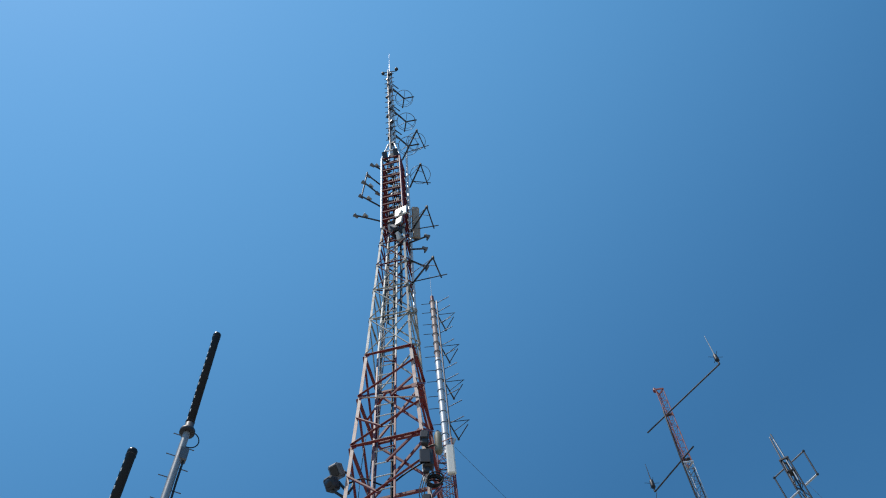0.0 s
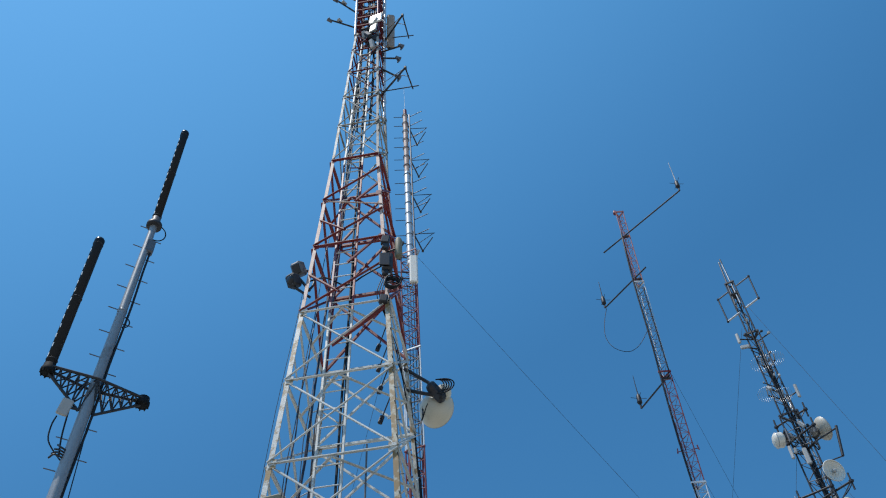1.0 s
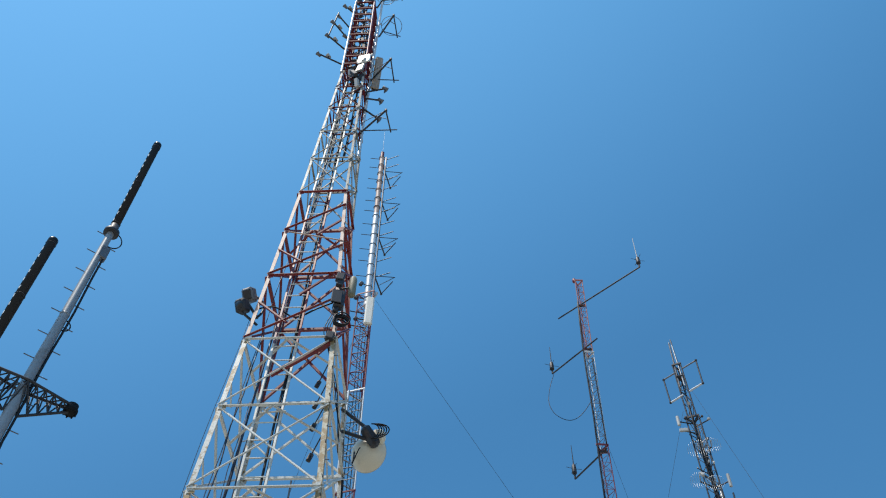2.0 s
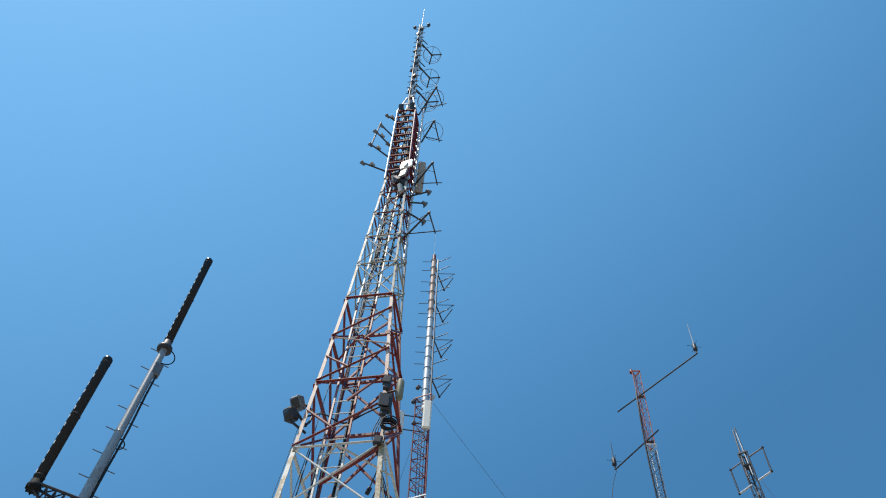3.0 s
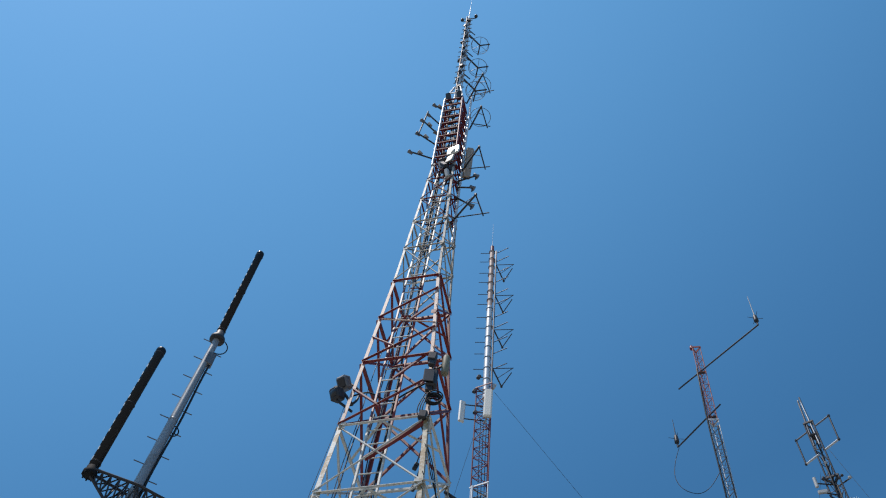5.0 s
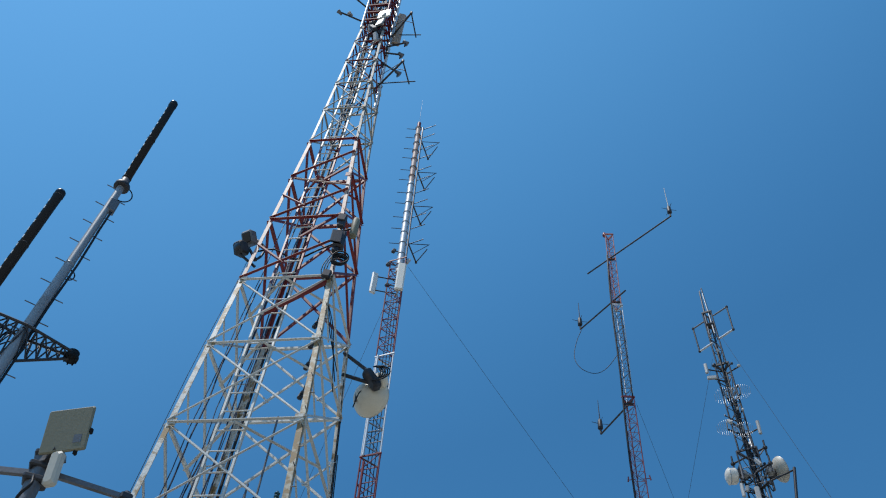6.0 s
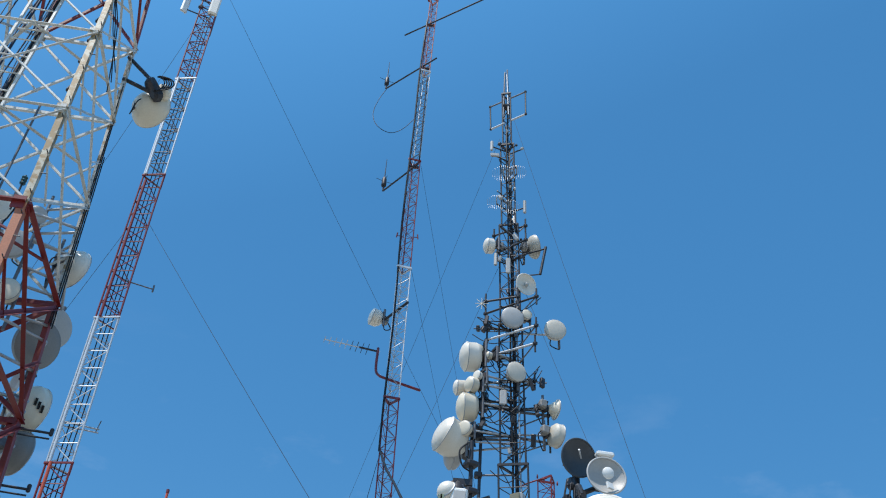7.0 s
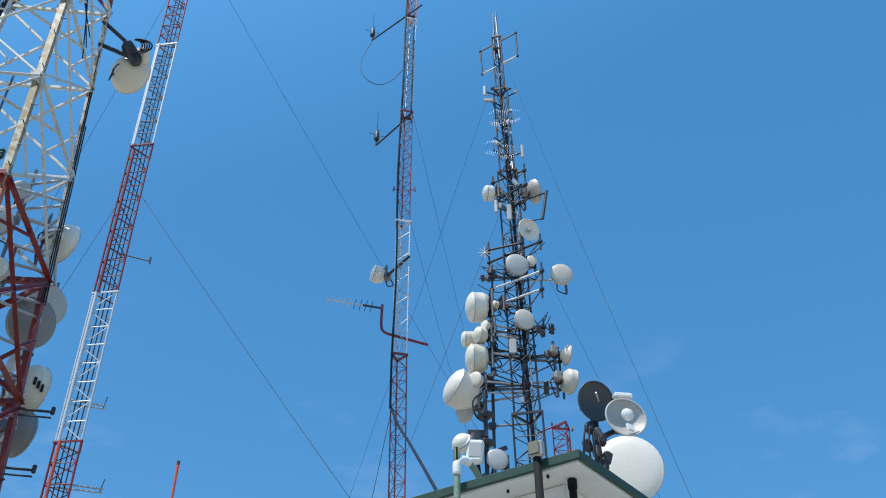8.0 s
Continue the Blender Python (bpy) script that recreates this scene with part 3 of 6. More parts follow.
def lattice_mast(name, c, w, turn, z_top, bands, leg_r, brace_r, pitch, label, style="z", lean=V((0, 0, 0)), bow=None):
    """Three-legged mast. bands: (lower z, upper z, leg material, brace material, width if it differs)."""
    m = thing(name, (c[0], c[1], 0), label, "mast")
    axis = bow or (lambda z: V((lean.x * z, lean.y * z, 0)))
    for z0, z1, lm, bm_, *other in bands:
        w = other[0] if other else w
        lo, hi = tri(c, w, turn, z0), tri(c, w, turn, z1)
        for k in range(3):
            part("leg", Geo().tube(lo[k] + axis(z0), hi[k] + axis(z1), leg_r, 8), lm, m)
        n = max(1, round((z1 - z0) / pitch))
        h = (z1 - z0) / n
        base = tri(c, w, turn, z0)
        meshes = []
        for k in range(3):
            p, q = base[k], base[(k + 1) % 3]
            o = V((c[0], c[1], 0))
            meshes.append((Geo().tube(p, q, brace_r, 5).mesh("ring_bar", o, bm_),
                           Geo().tube(p, q + V((0, 0, h)), brace_r, 5).mesh("brace", o, bm_),
                           Geo().tube(q, p + V((0, 0, h)), brace_r, 5).mesh("brace", o, bm_)))
        for i in range(n):
            z = z0 + i * h
            for k in range(3):
                d = axis(z) + V((0, 0, i * h))
                if style != "v":
                    share("ring_bar", meshes[k][0], m, d)
                share("brace", meshes[k][1 if (i + k) % 2 else 2], m, d)
        flange = Geo()
        top = tri(c, w * (1.12 if w > 0.6 or w < 0.35 else 1.03), turn, z1)
        for k in range(3):
            flange.bar(top[k] + axis(z1), top[(k + 1) % 3] + axis(z1), 0.035, 0.05)
        part("flange", flange, lm, m)
    return m


MAST_M = (-6.70, 25.52)
mast_m = lattice_mast("guyed_mast", MAST_M, 0.72, radians(200), 33.2,
                      [(0, 5.5, WHITE_PAINT, WHITE_PAINT), (5.5, 11.85, RED_PAINT, DARK_RED), (11.85, 16.5, PALE_GALV, PALE_GALV), (16.5, 22.3, DARK_RED, DARK_RED),
                       (22.3, 27.2, PALE_GALV, MID_STEEL), (27.2, 33.2, DARK_RED, DARK_RED)],
                      0.030, 0.016, 0.56, "slim red and white guyed lattice mast with pole-mounted dipoles", lean=V((-0.013, -0.007, 0)))
MAST_R = (1.62, 20.70)


def r_bow(z):
    """The slim mast's slight bow to one side."""
    return V((ramp_at([(0, 0.16), (8, 0.05), (12, 0.0), (19.6, -0.02), (23.5, 0.04), (27.2, 0.09)], z), 0, 0))



mast_r = lattice_mast("slim_guyed_mast", MAST_R, 0.33, radians(100), 27.2,
                      [(0, 4, FADED_RED, DARK_RED), (4, 8, PALE_GALV, PALE_GALV), (8, 11.95, DARK_RED, MAUVE), (11.95, 15.75, PALE_GALV, GALV), (15.75, 19.6, DARK_RED, MAUVE, 0.31),
                       (19.6, 23.5, PALE_GALV, MID_STEEL, 0.28), (23.5, 27.2, FADED_RED, FADED_RED, 0.25)],
                      0.015, 0.0075, 0.33, "very slim red and white lattice mast with side-arm whip antennas", bow=r_bow)
F0 = V((4.48, 19.47, 0))
mast_f = lattice_mast("dark_lattice_mast", (F0.x, F0.y), 0.50, radians(75), 21.6,
                      [(0, 9.9, DARK_STEEL, DARK_STEEL, 0.60), (9.9, 13.4, DARK_STEEL, DARK_STEEL, 0.52), (13.4, 16.4, DARK_STEEL, MID_STEEL, 0.46), (16.4, 19.3, DARK_STEEL, MID_STEEL, 0.35), (19.3, 21.4, DARK_STEEL, DARK_STEEL, 0.23)],
                      0.021, 0.010, 0.5, "dark lattice mast crowded with microwave dishes and panels", lean=V((-0.021, 0.001, 0)))


def f_axis(z):
    return V((F0.x - 0.021 * z, F0.y + 0.001 * z, z))


# ---- building with flat roof ----
RC = V((3.605, 11.50, 0))
RL = V((1.01, 13.59, 0))
U = (RL - RC).normalized()
W = V((-U.y, U.x, 0))
if W.y < 0:
    W = -W
LEN, DEP = (RL - RC).length, 5.2
RT = 5.50
house = thing("equipment_building", tuple(RC + U * LEN / 2 + W * DEP / 2), "small white flat-roofed equipment building with dark green fascia", "building")


def block(name, u0, u1, w0, w1, z0, z1, mat, parent, label=""):
    g = Geo()
    c = RC + U * ((u0 + u1) / 2) + W * ((w0 + w1) / 2) + V((0, 0, (z0 + z1) / 2))
    m = Matrix.Translation(c) @ Matrix((U, W, U.cross(W))).transposed().to_4x4()
    g.box(m, u1 - u0, w1 - w0, z1 - z0, 0.008)
    return part(name, g, mat, parent, label)


OV = 0.42
roof = block("roof_slab", 0.05, LEN - 0.05, 0.05, DEP - 0.05, RT - 0.13, RT - 0.02, SOFFIT, house, "white painted roof slab overhanging the walls")
block("fascia", 0, LEN, 0, 0.048, RT - 0.10, RT, GREEN_PAINT, roof, "dark green fascia board")
block("fascia", 0, 0.048, 0.05, DEP, RT - 0.10, RT, GREEN_PAINT, roof, "dark green fascia board")
block("fascia", LEN - 0.048, LEN, 0.05, DEP, RT - 0.10, RT, GREEN_PAINT, roof, "dark green fascia board")
block("fascia", 0.05, LEN - 0.05, DEP - 0.048, DEP, RT - 0.10, RT, GREEN_PAINT, roof, "dark green fascia board")
block("roof_covering", 0.05, LEN - 0.05, 0.05, DEP - 0.05, RT - 0.018, RT - 0.006, ROOF_TOP, roof, "grey screed roof covering")
for name, a in (("wall", (OV, LEN - OV, OV, OV + 0.2)), ("wall", (OV, OV + 0.2, OV + 0.202, DEP - OV - 0.202)),
                ("wall", (LEN - OV - 0.2, LEN - OV, OV + 0.202, DEP - OV - 0.202)), ("wall", (OV, LEN - OV, DEP - OV - 0.2, DEP - OV))):
    block(name, *a, 0, RT - 0.135, WALL_PAINT, house)

# feeders inside the red head of the tower
for j, (u, v) in enumerate(((-0.24, -0.1), (-0.1, 0.16), (0.04, -0.2), (0.16, 0.05), (0.26, -0.16), (-0.3, 0.22))):
    top = 39.6 - 0.9 * (j % 4)
    run = [tower_axis(z) + EX * (u + 0.02 * math.sin(z + j)) + EY * v + V((0, 0, z)) for z in (27.0, 29.5, 32.0, 34.5, 37.0, top)]
    solid("feeder_cable", Geo().path(run, 0.022, 6), BLACK, "thick black feeder cable climbing inside the tower head", "cable", group="feeder cables")

for i in range(11):
    # cable clamps on the head's ring bars
    z = 32.95 + 0.6 * i
    c = on_face("a", "b", z, 0.30 + 0.34 * ((i * 7) % 5) / 5, 0.06)
    t = thing("cable_clamp", tuple(c), "small black cable clamp on the maroon tower head", "clamp", "cable clamps")
    part("block", Geo().box(Matrix.Translation(c) @ pose(0, 0, 0, 12 * (i % 3 - 1), 18 * (i % 2), 20 * i), 0.13, 0.10, 0.15, 0.02), DARK_STEEL, t)
    part("strap", Geo().bar(c - EX * 0.12, c + EX * 0.12, 0.03, 0.02), BLACK, t)
for i in range(4):
    run = [on_face("a", "b", 31.6 + 0.75 * j, 0.60 + 0.09 * i + 0.05 * math.sin(1.7 * j + i), 0.05) for j in range(10 - i)]
    solid("feeder_cable", Geo().path(run, 0.024, 6), BLACK, "thick black feeder cable climbing inside the tower head", "cable", group="feeder cables")


# ---- pole with black cylinder antennas ----
PS = V((-11.80, 14.03, 0))
RV = V((0.72, 0.69, 0))      # across the pole as seen from the path
NV = V((-0.69, 0.72, 0))
LEAN = -RV * 0.019


def ps(z):
    """The pole's slightly leaning axis."""
    return PS + LEAN * (23.2 - z) + V((0, 0, z))


pole = thing("antenna_pole", tuple(PS), "tall grey steel pole with step bolts and black cylinder antenna", "pole")
part("shaft", Geo().tube(ps(0), ps(16), 0.165, 20, 0.135), POLE_GREY, pole)
part("shaft", Geo().tube(ps(16), ps(19.4), 0.135, 20, 0.118), POLE_GREY, pole)
part("shaft", Geo().tube(ps(19.4), ps(23.0), 0.114, 20, 0.098), POLE_GREY, pole)
part("shaft_collar", Geo().lathe(Matrix.Translation(ps(19.3)), [(0, 0), (0.122, 0), (0.126, 0.02), (0.126, 0.06), (0.11, 0.08)], 20), POLE_GREY, pole)
g = Geo().lathe(Matrix.Translation(PS + V((0, 0, 22.95))), [(0, 0), (0.2, 0), (0.22, 0.02), (0.22, 0.12), (0.2, 0.14), (0.13, 0.16), (0.13, 0.4), (0, 0.4)], 24)
part("flange", g, DARK_STEEL, pole, "dark round flange under the antenna")


def cylinder_antenna(base, h, r, parent):
    a = part("cylinder_antenna", Geo().lathe(Matrix.Translation(base), [(0, 0), (r, 0), (r, h - 0.17), (r * 1.07, h - 0.16), (r * 1.07, h - 0.06), (r * 0.9, h - 0.02), (0, h)], 20), GLOSS_BLACK, parent, "glossy black cylinder antenna")
    # white marks added as the sun's dotted highlights along the radome; clamp rings follow
    n = int(h / 0.36)
    for i in range(n):
        w = radians(246 + 10 * (i % 2))
        d = V((math.cos(w), math.sin(w), 0))
        c = base + V((0, 0, 0.25 + i * (h - 0.5) / n)) + d * (r * 0.985)
        m = Matrix.Translation(c) @ Matrix((d.cross(V((0, 0, 1))), V((0, 0, 1)), d)).transposed().to_4x4()
        part("slot_cover", Geo().box(m, 0.03, 0.13, 0.02, 0.004), WHITE_PLASTIC, a)
    for i in range(3):
        part("clamp_ring", Geo().hoop(Matrix.Translation(base + V((0, 0, 0.15 + i * (h - 0.4) / 2))), r, 0.014, 20, 5), DARK_STEEL, a)
    return a


cylinder_antenna(PS + V((0, 0, 23.3)), 4.80, 0.122, pole)
for i in range(21):
    z = 14.2 + i * 0.43
    side = 1 if i % 2 else -1
    r = 0.15 - (z - 16) * 0.008
    c = ps(z) + RV * (side * r * 0.9)
    part("step_bolt", Geo().tube(c, c + RV * (side * 0.26), 0.015, 6), MID_STEEL, pole)
m = Matrix.Translation(ps(22.05) + RV * 0.08) @ pose(0, 0, 0, 0, 0, 44)
part("junction_box", Geo().box(m, 0.27, 0.22, 0.5, 0.03), MID_STEEL, pole, "grey junction box on the pole")
g = Geo()
pts = [ps(z) + RV * (0.16 + 0.015 * math.sin(z * 1.7)) - NV * 0.05 for z in [2 + 0.7 * i for i in range(30)]]
g.path(pts, 0.03, 6)
part("feeder", g, BLACK, pole, "black feeder cable")
for z, r in ((22.75, 0.28), (19.0, 0.15)):
    g = Geo()
    g.path([ps(z) + RV * (0.12 + r * math.sin(w)) + V((0, 0, r * 1.2 * math.cos(w))) for w in [0.25 * k for k in range(14)]], 0.018, 6)
    part("cable_loop", g, BLACK, pole, "looped black jumper cable")

END_L, END_R = V((-12.66, 13.15, 16.82)), V((-11.07, 14.80, 16.80))
outrig = thing("outrigger", (PS.x, PS.y, 15.9), "dark lattice outrigger arms clamped to the grey pole", "bracket")
for end in (END_L, END_R):
    away = (end - ps(16.8)).normalized()
    side = V((-away.y, away.x, 0))
    hubs = [ps(16.78) + side * 0.24, ps(16.78) - side * 0.24, ps(15.9) + away * 0.16]
    tips = [end + side * 0.09 - away * 0.05, end - side * 0.09 - away * 0.05, end - V((0, 0, 0.16)) - away * 0.05]
    for h, t in zip(hubs, tips):
        part("chord", Geo().tube(h, t, 0.036, 8), DARK_STEEL, outrig)
    for i in range(5):
        for j in range(3):
            a = hubs[j].lerp(tips[j], i / 5)
            b = hubs[(j + 1) % 3].lerp(tips[(j + 1) % 3], i / 5)
            c = hubs[(j + 1) % 3].lerp(tips[(j + 1) % 3], (i + 1) / 5)
            part("lacing", Geo().tube(a, b, 0.018, 6), DARK_STEEL, outrig)
            part("lacing", Geo().tube(a, c, 0.020, 6), DARK_STEEL, outrig)
    g = Geo().lathe(Matrix.Translation(end - V((0, 0, 0.16))), [(0, 0), (0.16, 0.0), (0.17, 0.03), (0.17, 0.1), (0.14, 0.14), (0.14, 0.24), (0, 0.24)], 18)
    part("end_flange", g, PIPE_BLACK, outrig)
    for k in range(8):
        w = k * math.pi / 4
        c = end + V((0.145 * math.cos(w), 0.145 * math.sin(w), -0.2))
        part("bolt", Geo().tube(c, c + V((0, 0, 0.09)), 0.02, 6), PIPE_BLACK, outrig)
ant = thing("cylinder_antenna_on_arm", tuple(END_L), "glossy black cylinder antenna standing on the outrigger's end", "antenna")
cylinder_antenna(END_L + V((0, 0, 0.085)), 4.72, 0.128, ant)
g = Geo().path([ps(16.7) - RV * 0.25, ps(16.3) - RV * 0.36, ps(15.2) - RV * 0.3, ps(14.6) - RV * 0.2], 0.02, 6)
part("cable", g, BLACK, outrig, "hanging black jumper cable")
pan = thing("panel_antenna", (-12.17, 13.60, 15.6), "small cream panel antenna clamped below the outrigger", "antenna")
pm = Matrix.Translation((-12.19, 13.58, 15.86)) @ pose(0, 0, 0, 12, 8, 40)
part("panel_body", Geo().box(pm, 0.26, 0.09, 0.42, 0.02), DISH_GREY, pan)
part("bracket", Geo().tube((-12.15, 13.65, 15.9), ps(15.95), 0.03, 8), DARK_STEEL, pan)
part("cable", Geo().path([(-12.3, 13.55, 15.6), (-12.32, 13.52, 15.3), (-12.28, 13.55, 14.9), (-12.1, 13.75, 14.6), ps(14.4)], 0.018, 6), BLACK, pan)
jb = thing("clamp_bundle", (PS.x, PS.y, 14.5), "dark clamp with bent brackets on the grey pole", "bracket")
for i in range(4):
    a = ps(14.75 - i * 0.07)
    part("hook", Geo().path([a, a - RV * (0.2 + 0.03 * i) - NV * 0.1, a - RV * (0.3 + 0.03 * i) + V((0, 0, 0.12 - 0.06 * i))], 0.022, 6), DARK_STEEL, jb)
g = Geo().path([ps(15.3) + RV * 0.18, ps(9) + RV * 0.55, ps(0.3) + RV * 0.7], 0.013, 5)
solid("hanging_cable", g, BLACK, "thin dark cable hanging down beside the grey pole", "cable")


# ---- microwave dishes ----
def frame_of(direction):
    d = V(direction).normalized()
    up = V((0, 0, 1)) if abs(d.z) < 0.95 else V((0, 1, 0))
    x = up.cross(d).normalized()
    return x, d.cross(x), d


def at(place, direction):
    x, y, d = frame_of(direction)
    return Matrix.Translation(place) @ Matrix((x, y, d)).transposed().to_4x4()


def drum_dish(place, direction, dia, label, mat=None, depth=0.36, group="microwave dishes", cone=False, pipe=0.9, radio=True, bulge=0.12, dome=0.06):
    """Shrouded dish: bowl, shroud, bulged radome, radio box and pipe mount behind it. place: middle of the radome."""
    mat = mat or RADOME
    r = dia / 2
    m = at(place, direction)
    x, y, d = frame_of(direction)
    base = V(place) - d * (depth * dia + 0.1)
    t = thing("microwave_dish", tuple(base), label, "dish antenna", group)
    back = -depth * dia
    if cone:
        prof = [(0, back - 0.06 * dia), (0.16 * dia, back - 0.05 * dia), (0.2 * dia, back), (0.29 * dia, back * 0.72), (0.37 * dia, back * 0.45), (0.44 * dia, back * 0.2), (r * 0.96, -0.02 * dia), (r * 1.0, -0.01), (r, 0.02), (r * 0.97, 0.02)]
    else:
        prof = [(0, back - bulge * dia), (r * 0.35, back - bulge * 0.88 * dia), (r * 0.75, back - bulge * 0.42 * dia), (r * 0.97, back + 0.06 * dia), (r, back + 0.09 * dia), (r, -0.02), (r * 1.025, -0.015), (r * 1.025, 0.012), (r * 0.97, 0.014)]
    part("shroud", Geo().lathe(m, prof, 36), mat, t)
    part("radome_cover", Geo().lathe(m, [(r * 0.975, 0.012), (r * 0.9, 0.012 + 0.3 * dome * dia), (r * 0.72, 0.012 + 0.62 * dome * dia), (r * 0.45, 0.012 + 0.88 * dome * dia), (r * 0.2, 0.012 + 0.98 * dome * dia), (0, 0.012 + dome * dia)], 36), mat, t)
    part("rim_band", Geo().hoop(m, r * 1.01, 0.012, 36, 5), GALV, t)
    hub = V(place) - d * (depth * dia + 0.12 * dia)
    if radio:
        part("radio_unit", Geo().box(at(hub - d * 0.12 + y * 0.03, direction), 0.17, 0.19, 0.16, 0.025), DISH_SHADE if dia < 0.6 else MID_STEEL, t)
    px = hub - d * 0.05 + x * (0.22 if dia > 0.5 else 0.14)
    part("mount_pipe", Geo().tube(px - V((0, 0, pipe * 0.5)), px + V((0, 0, pipe * 0.5)), 0.03, 10), MID_STEEL, t)
    part("bracket", Geo().bar(hub - d * 0.02, px, 0.1, 0.14), DARK_STEEL, t)
    part("bracket", Geo().bar(hub + V((0, 0, 0.12)), px + V((0, 0, 0.2)), 0.04, 0.05), DARK_STEEL, t)
    part("jumper_cable", Geo().path([hub - d * 0.2, hub - d * 0.28 - V((0, 0, 0.15)), px - V((0, 0, 0.35)) - d * 0.05, px - V((0, 0, pipe * 0.5 - 0.02))], 0.014, 5), BLACK, t)
    return t, px


def open_dish(place, direction, dia, label, mat, group="roof dishes", feed=True, arm_mat=None, deep=0.17):
    """Bowl open to the front with rolled rim, back ring, feed horn on struts and a pipe mount."""
    r = dia / 2
    m = at(place, direction)
    x, y, d = frame_of(direction)
    t = thing("parabolic_dish", tuple(V(place) - d * 0.3 * dia), label, "dish antenna", group)
    k = deep * dia
    front = [(r * s, -k + k * s * s) for s in [i / 10 for i in range(11)]]
    back = [(r * s, -k + k * s * s - 0.02) for s in [i / 10 for i in range(10, -1, -1)]]
    part("reflector", Geo().lathe(m, front + [(r * 1.012, 0.0), (r * 1.012, -0.02)] + back, 48), mat, t)
    part("rim", Geo().hoop(m, r * 1.004, 0.013, 48, 6), mat, t)
    part("back_ring", Geo().hoop(m @ Matrix.Translation((0, 0, -k * 0.75 - 0.05)), r * 0.5, 0.02, 30, 6), GALV, t)
    if feed:
        f = V(place) + d * (0.18 * dia)
        part("feed_horn", Geo().lathe(at(f, -d), [(0, -0.06), (0.05, -0.06), (0.05, 0.05), (0.075, 0.10), (0.06, 0.10), (0, 0.08)], 16), arm_mat or PALE_GALV, t)
        for w in (90, 210, 330):
            c, s = math.cos(radians(w)), math.sin(radians(w))
            part("feed_strut", Geo().tube(V(place) + x * (r * 0.93 * c) + y * (r * 0.93 * s) - d * 0.02, f, 0.011, 6), arm_mat or GALV, t)
    hub = V(place) - d * (k + 0.03)
    part("mount_bracket", Geo().bar(hub, hub - d * 0.16, 0.16, 0.16), DARK_STEEL, t)
    return t, hub - d * 0.16

# ---- things on the great tower ----
TD = "cream microwave dish fixed inside the great lattice tower"


def strut(parent, a, b, r=0.03, mat=None, name="strut"):
    return part(name, Geo().tube(a, b, r, 8), mat or DARK_STEEL, parent)


# dish held off the rear leg by two dark arms
t, px = drum_dish(V((-4.14, 16.34, 16.06)), (0.28, 0.88, 0.28), 0.88, "cream drum dish on dark arms beside the white tower leg", depth=0.16, radio=False, bulge=0.30, pipe=0.3)
part("feed_housing", Geo().box(at(V((-4.02, 15.80, 16.12)), (0.5, 0.3, 0.5)), 0.26, 0.54, 0.22, 0.05), DARK_STEEL, t, "dark bulky mounting head")
part("feed_cover", Geo().lathe(at(V((-3.86, 15.98, 16.25)), (0.7, 0.4, 0.3)), [(0, -0.1), (0.17, -0.1), (0.19, 0), (0.16, 0.1), (0, 0.14)], 20), RADOME, t)
for a, b in (((-4.75, 15.68, 16.95), (-4.08, 15.82, 16.35)), ((-4.70, 15.72, 16.28), (-4.08, 15.82, 16.05))):
    strut(t, a, b, 0.045)
for i in range(5):
    part("cable_loop", Geo().path([V((-4.0 + 0.03 * i, 15.7, 16.42 - 0.05 * i)) + V((0.20 * math.sin(w) * (1 + 0.2 * i), -0.05 * i, -0.45 * (1 - math.cos(w)) * 0.5)) for w in [0.3 * k for k in range(11)]], 0.016, 5), BLACK, t)

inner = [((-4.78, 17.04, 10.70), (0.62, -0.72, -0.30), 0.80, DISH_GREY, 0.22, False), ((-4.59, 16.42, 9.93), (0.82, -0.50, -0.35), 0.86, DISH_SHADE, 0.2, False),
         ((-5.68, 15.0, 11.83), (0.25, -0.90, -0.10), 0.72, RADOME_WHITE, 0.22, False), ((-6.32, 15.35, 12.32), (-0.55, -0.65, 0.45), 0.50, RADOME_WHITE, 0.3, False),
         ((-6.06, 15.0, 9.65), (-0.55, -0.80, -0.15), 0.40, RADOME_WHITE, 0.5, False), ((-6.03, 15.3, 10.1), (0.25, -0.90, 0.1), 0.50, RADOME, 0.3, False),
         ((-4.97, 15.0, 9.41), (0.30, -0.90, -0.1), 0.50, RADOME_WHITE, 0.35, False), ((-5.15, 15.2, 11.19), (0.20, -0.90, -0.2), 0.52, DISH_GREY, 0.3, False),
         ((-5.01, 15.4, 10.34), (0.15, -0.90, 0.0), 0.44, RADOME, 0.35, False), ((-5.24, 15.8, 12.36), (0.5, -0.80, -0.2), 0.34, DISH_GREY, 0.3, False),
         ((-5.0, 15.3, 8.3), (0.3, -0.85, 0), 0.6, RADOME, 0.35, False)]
for p, d, dia, mat, dep, cone in inner:
    t, px = drum_dish(V(p), d, dia, TD if mat in (RADOME, RADOME_PALE) else "grey shaded microwave dish fixed inside the lattice tower" if mat in (DISH_GREY, DISH_SHADE) else "white drum-shaped microwave dish on the lattice tower", mat, depth=dep, cone=cone, pipe=1.3)
    near = min("abcd", key=lambda k: (corner(k, px.z) - px).length)
    strut(t, px + V((0, 0, 0.3)), corner(near, px.z + 0.3), 0.028, GALV)
    strut(t, px - V((0, 0, 0.3)), corner(near, px.z - 0.3), 0.028, GALV)
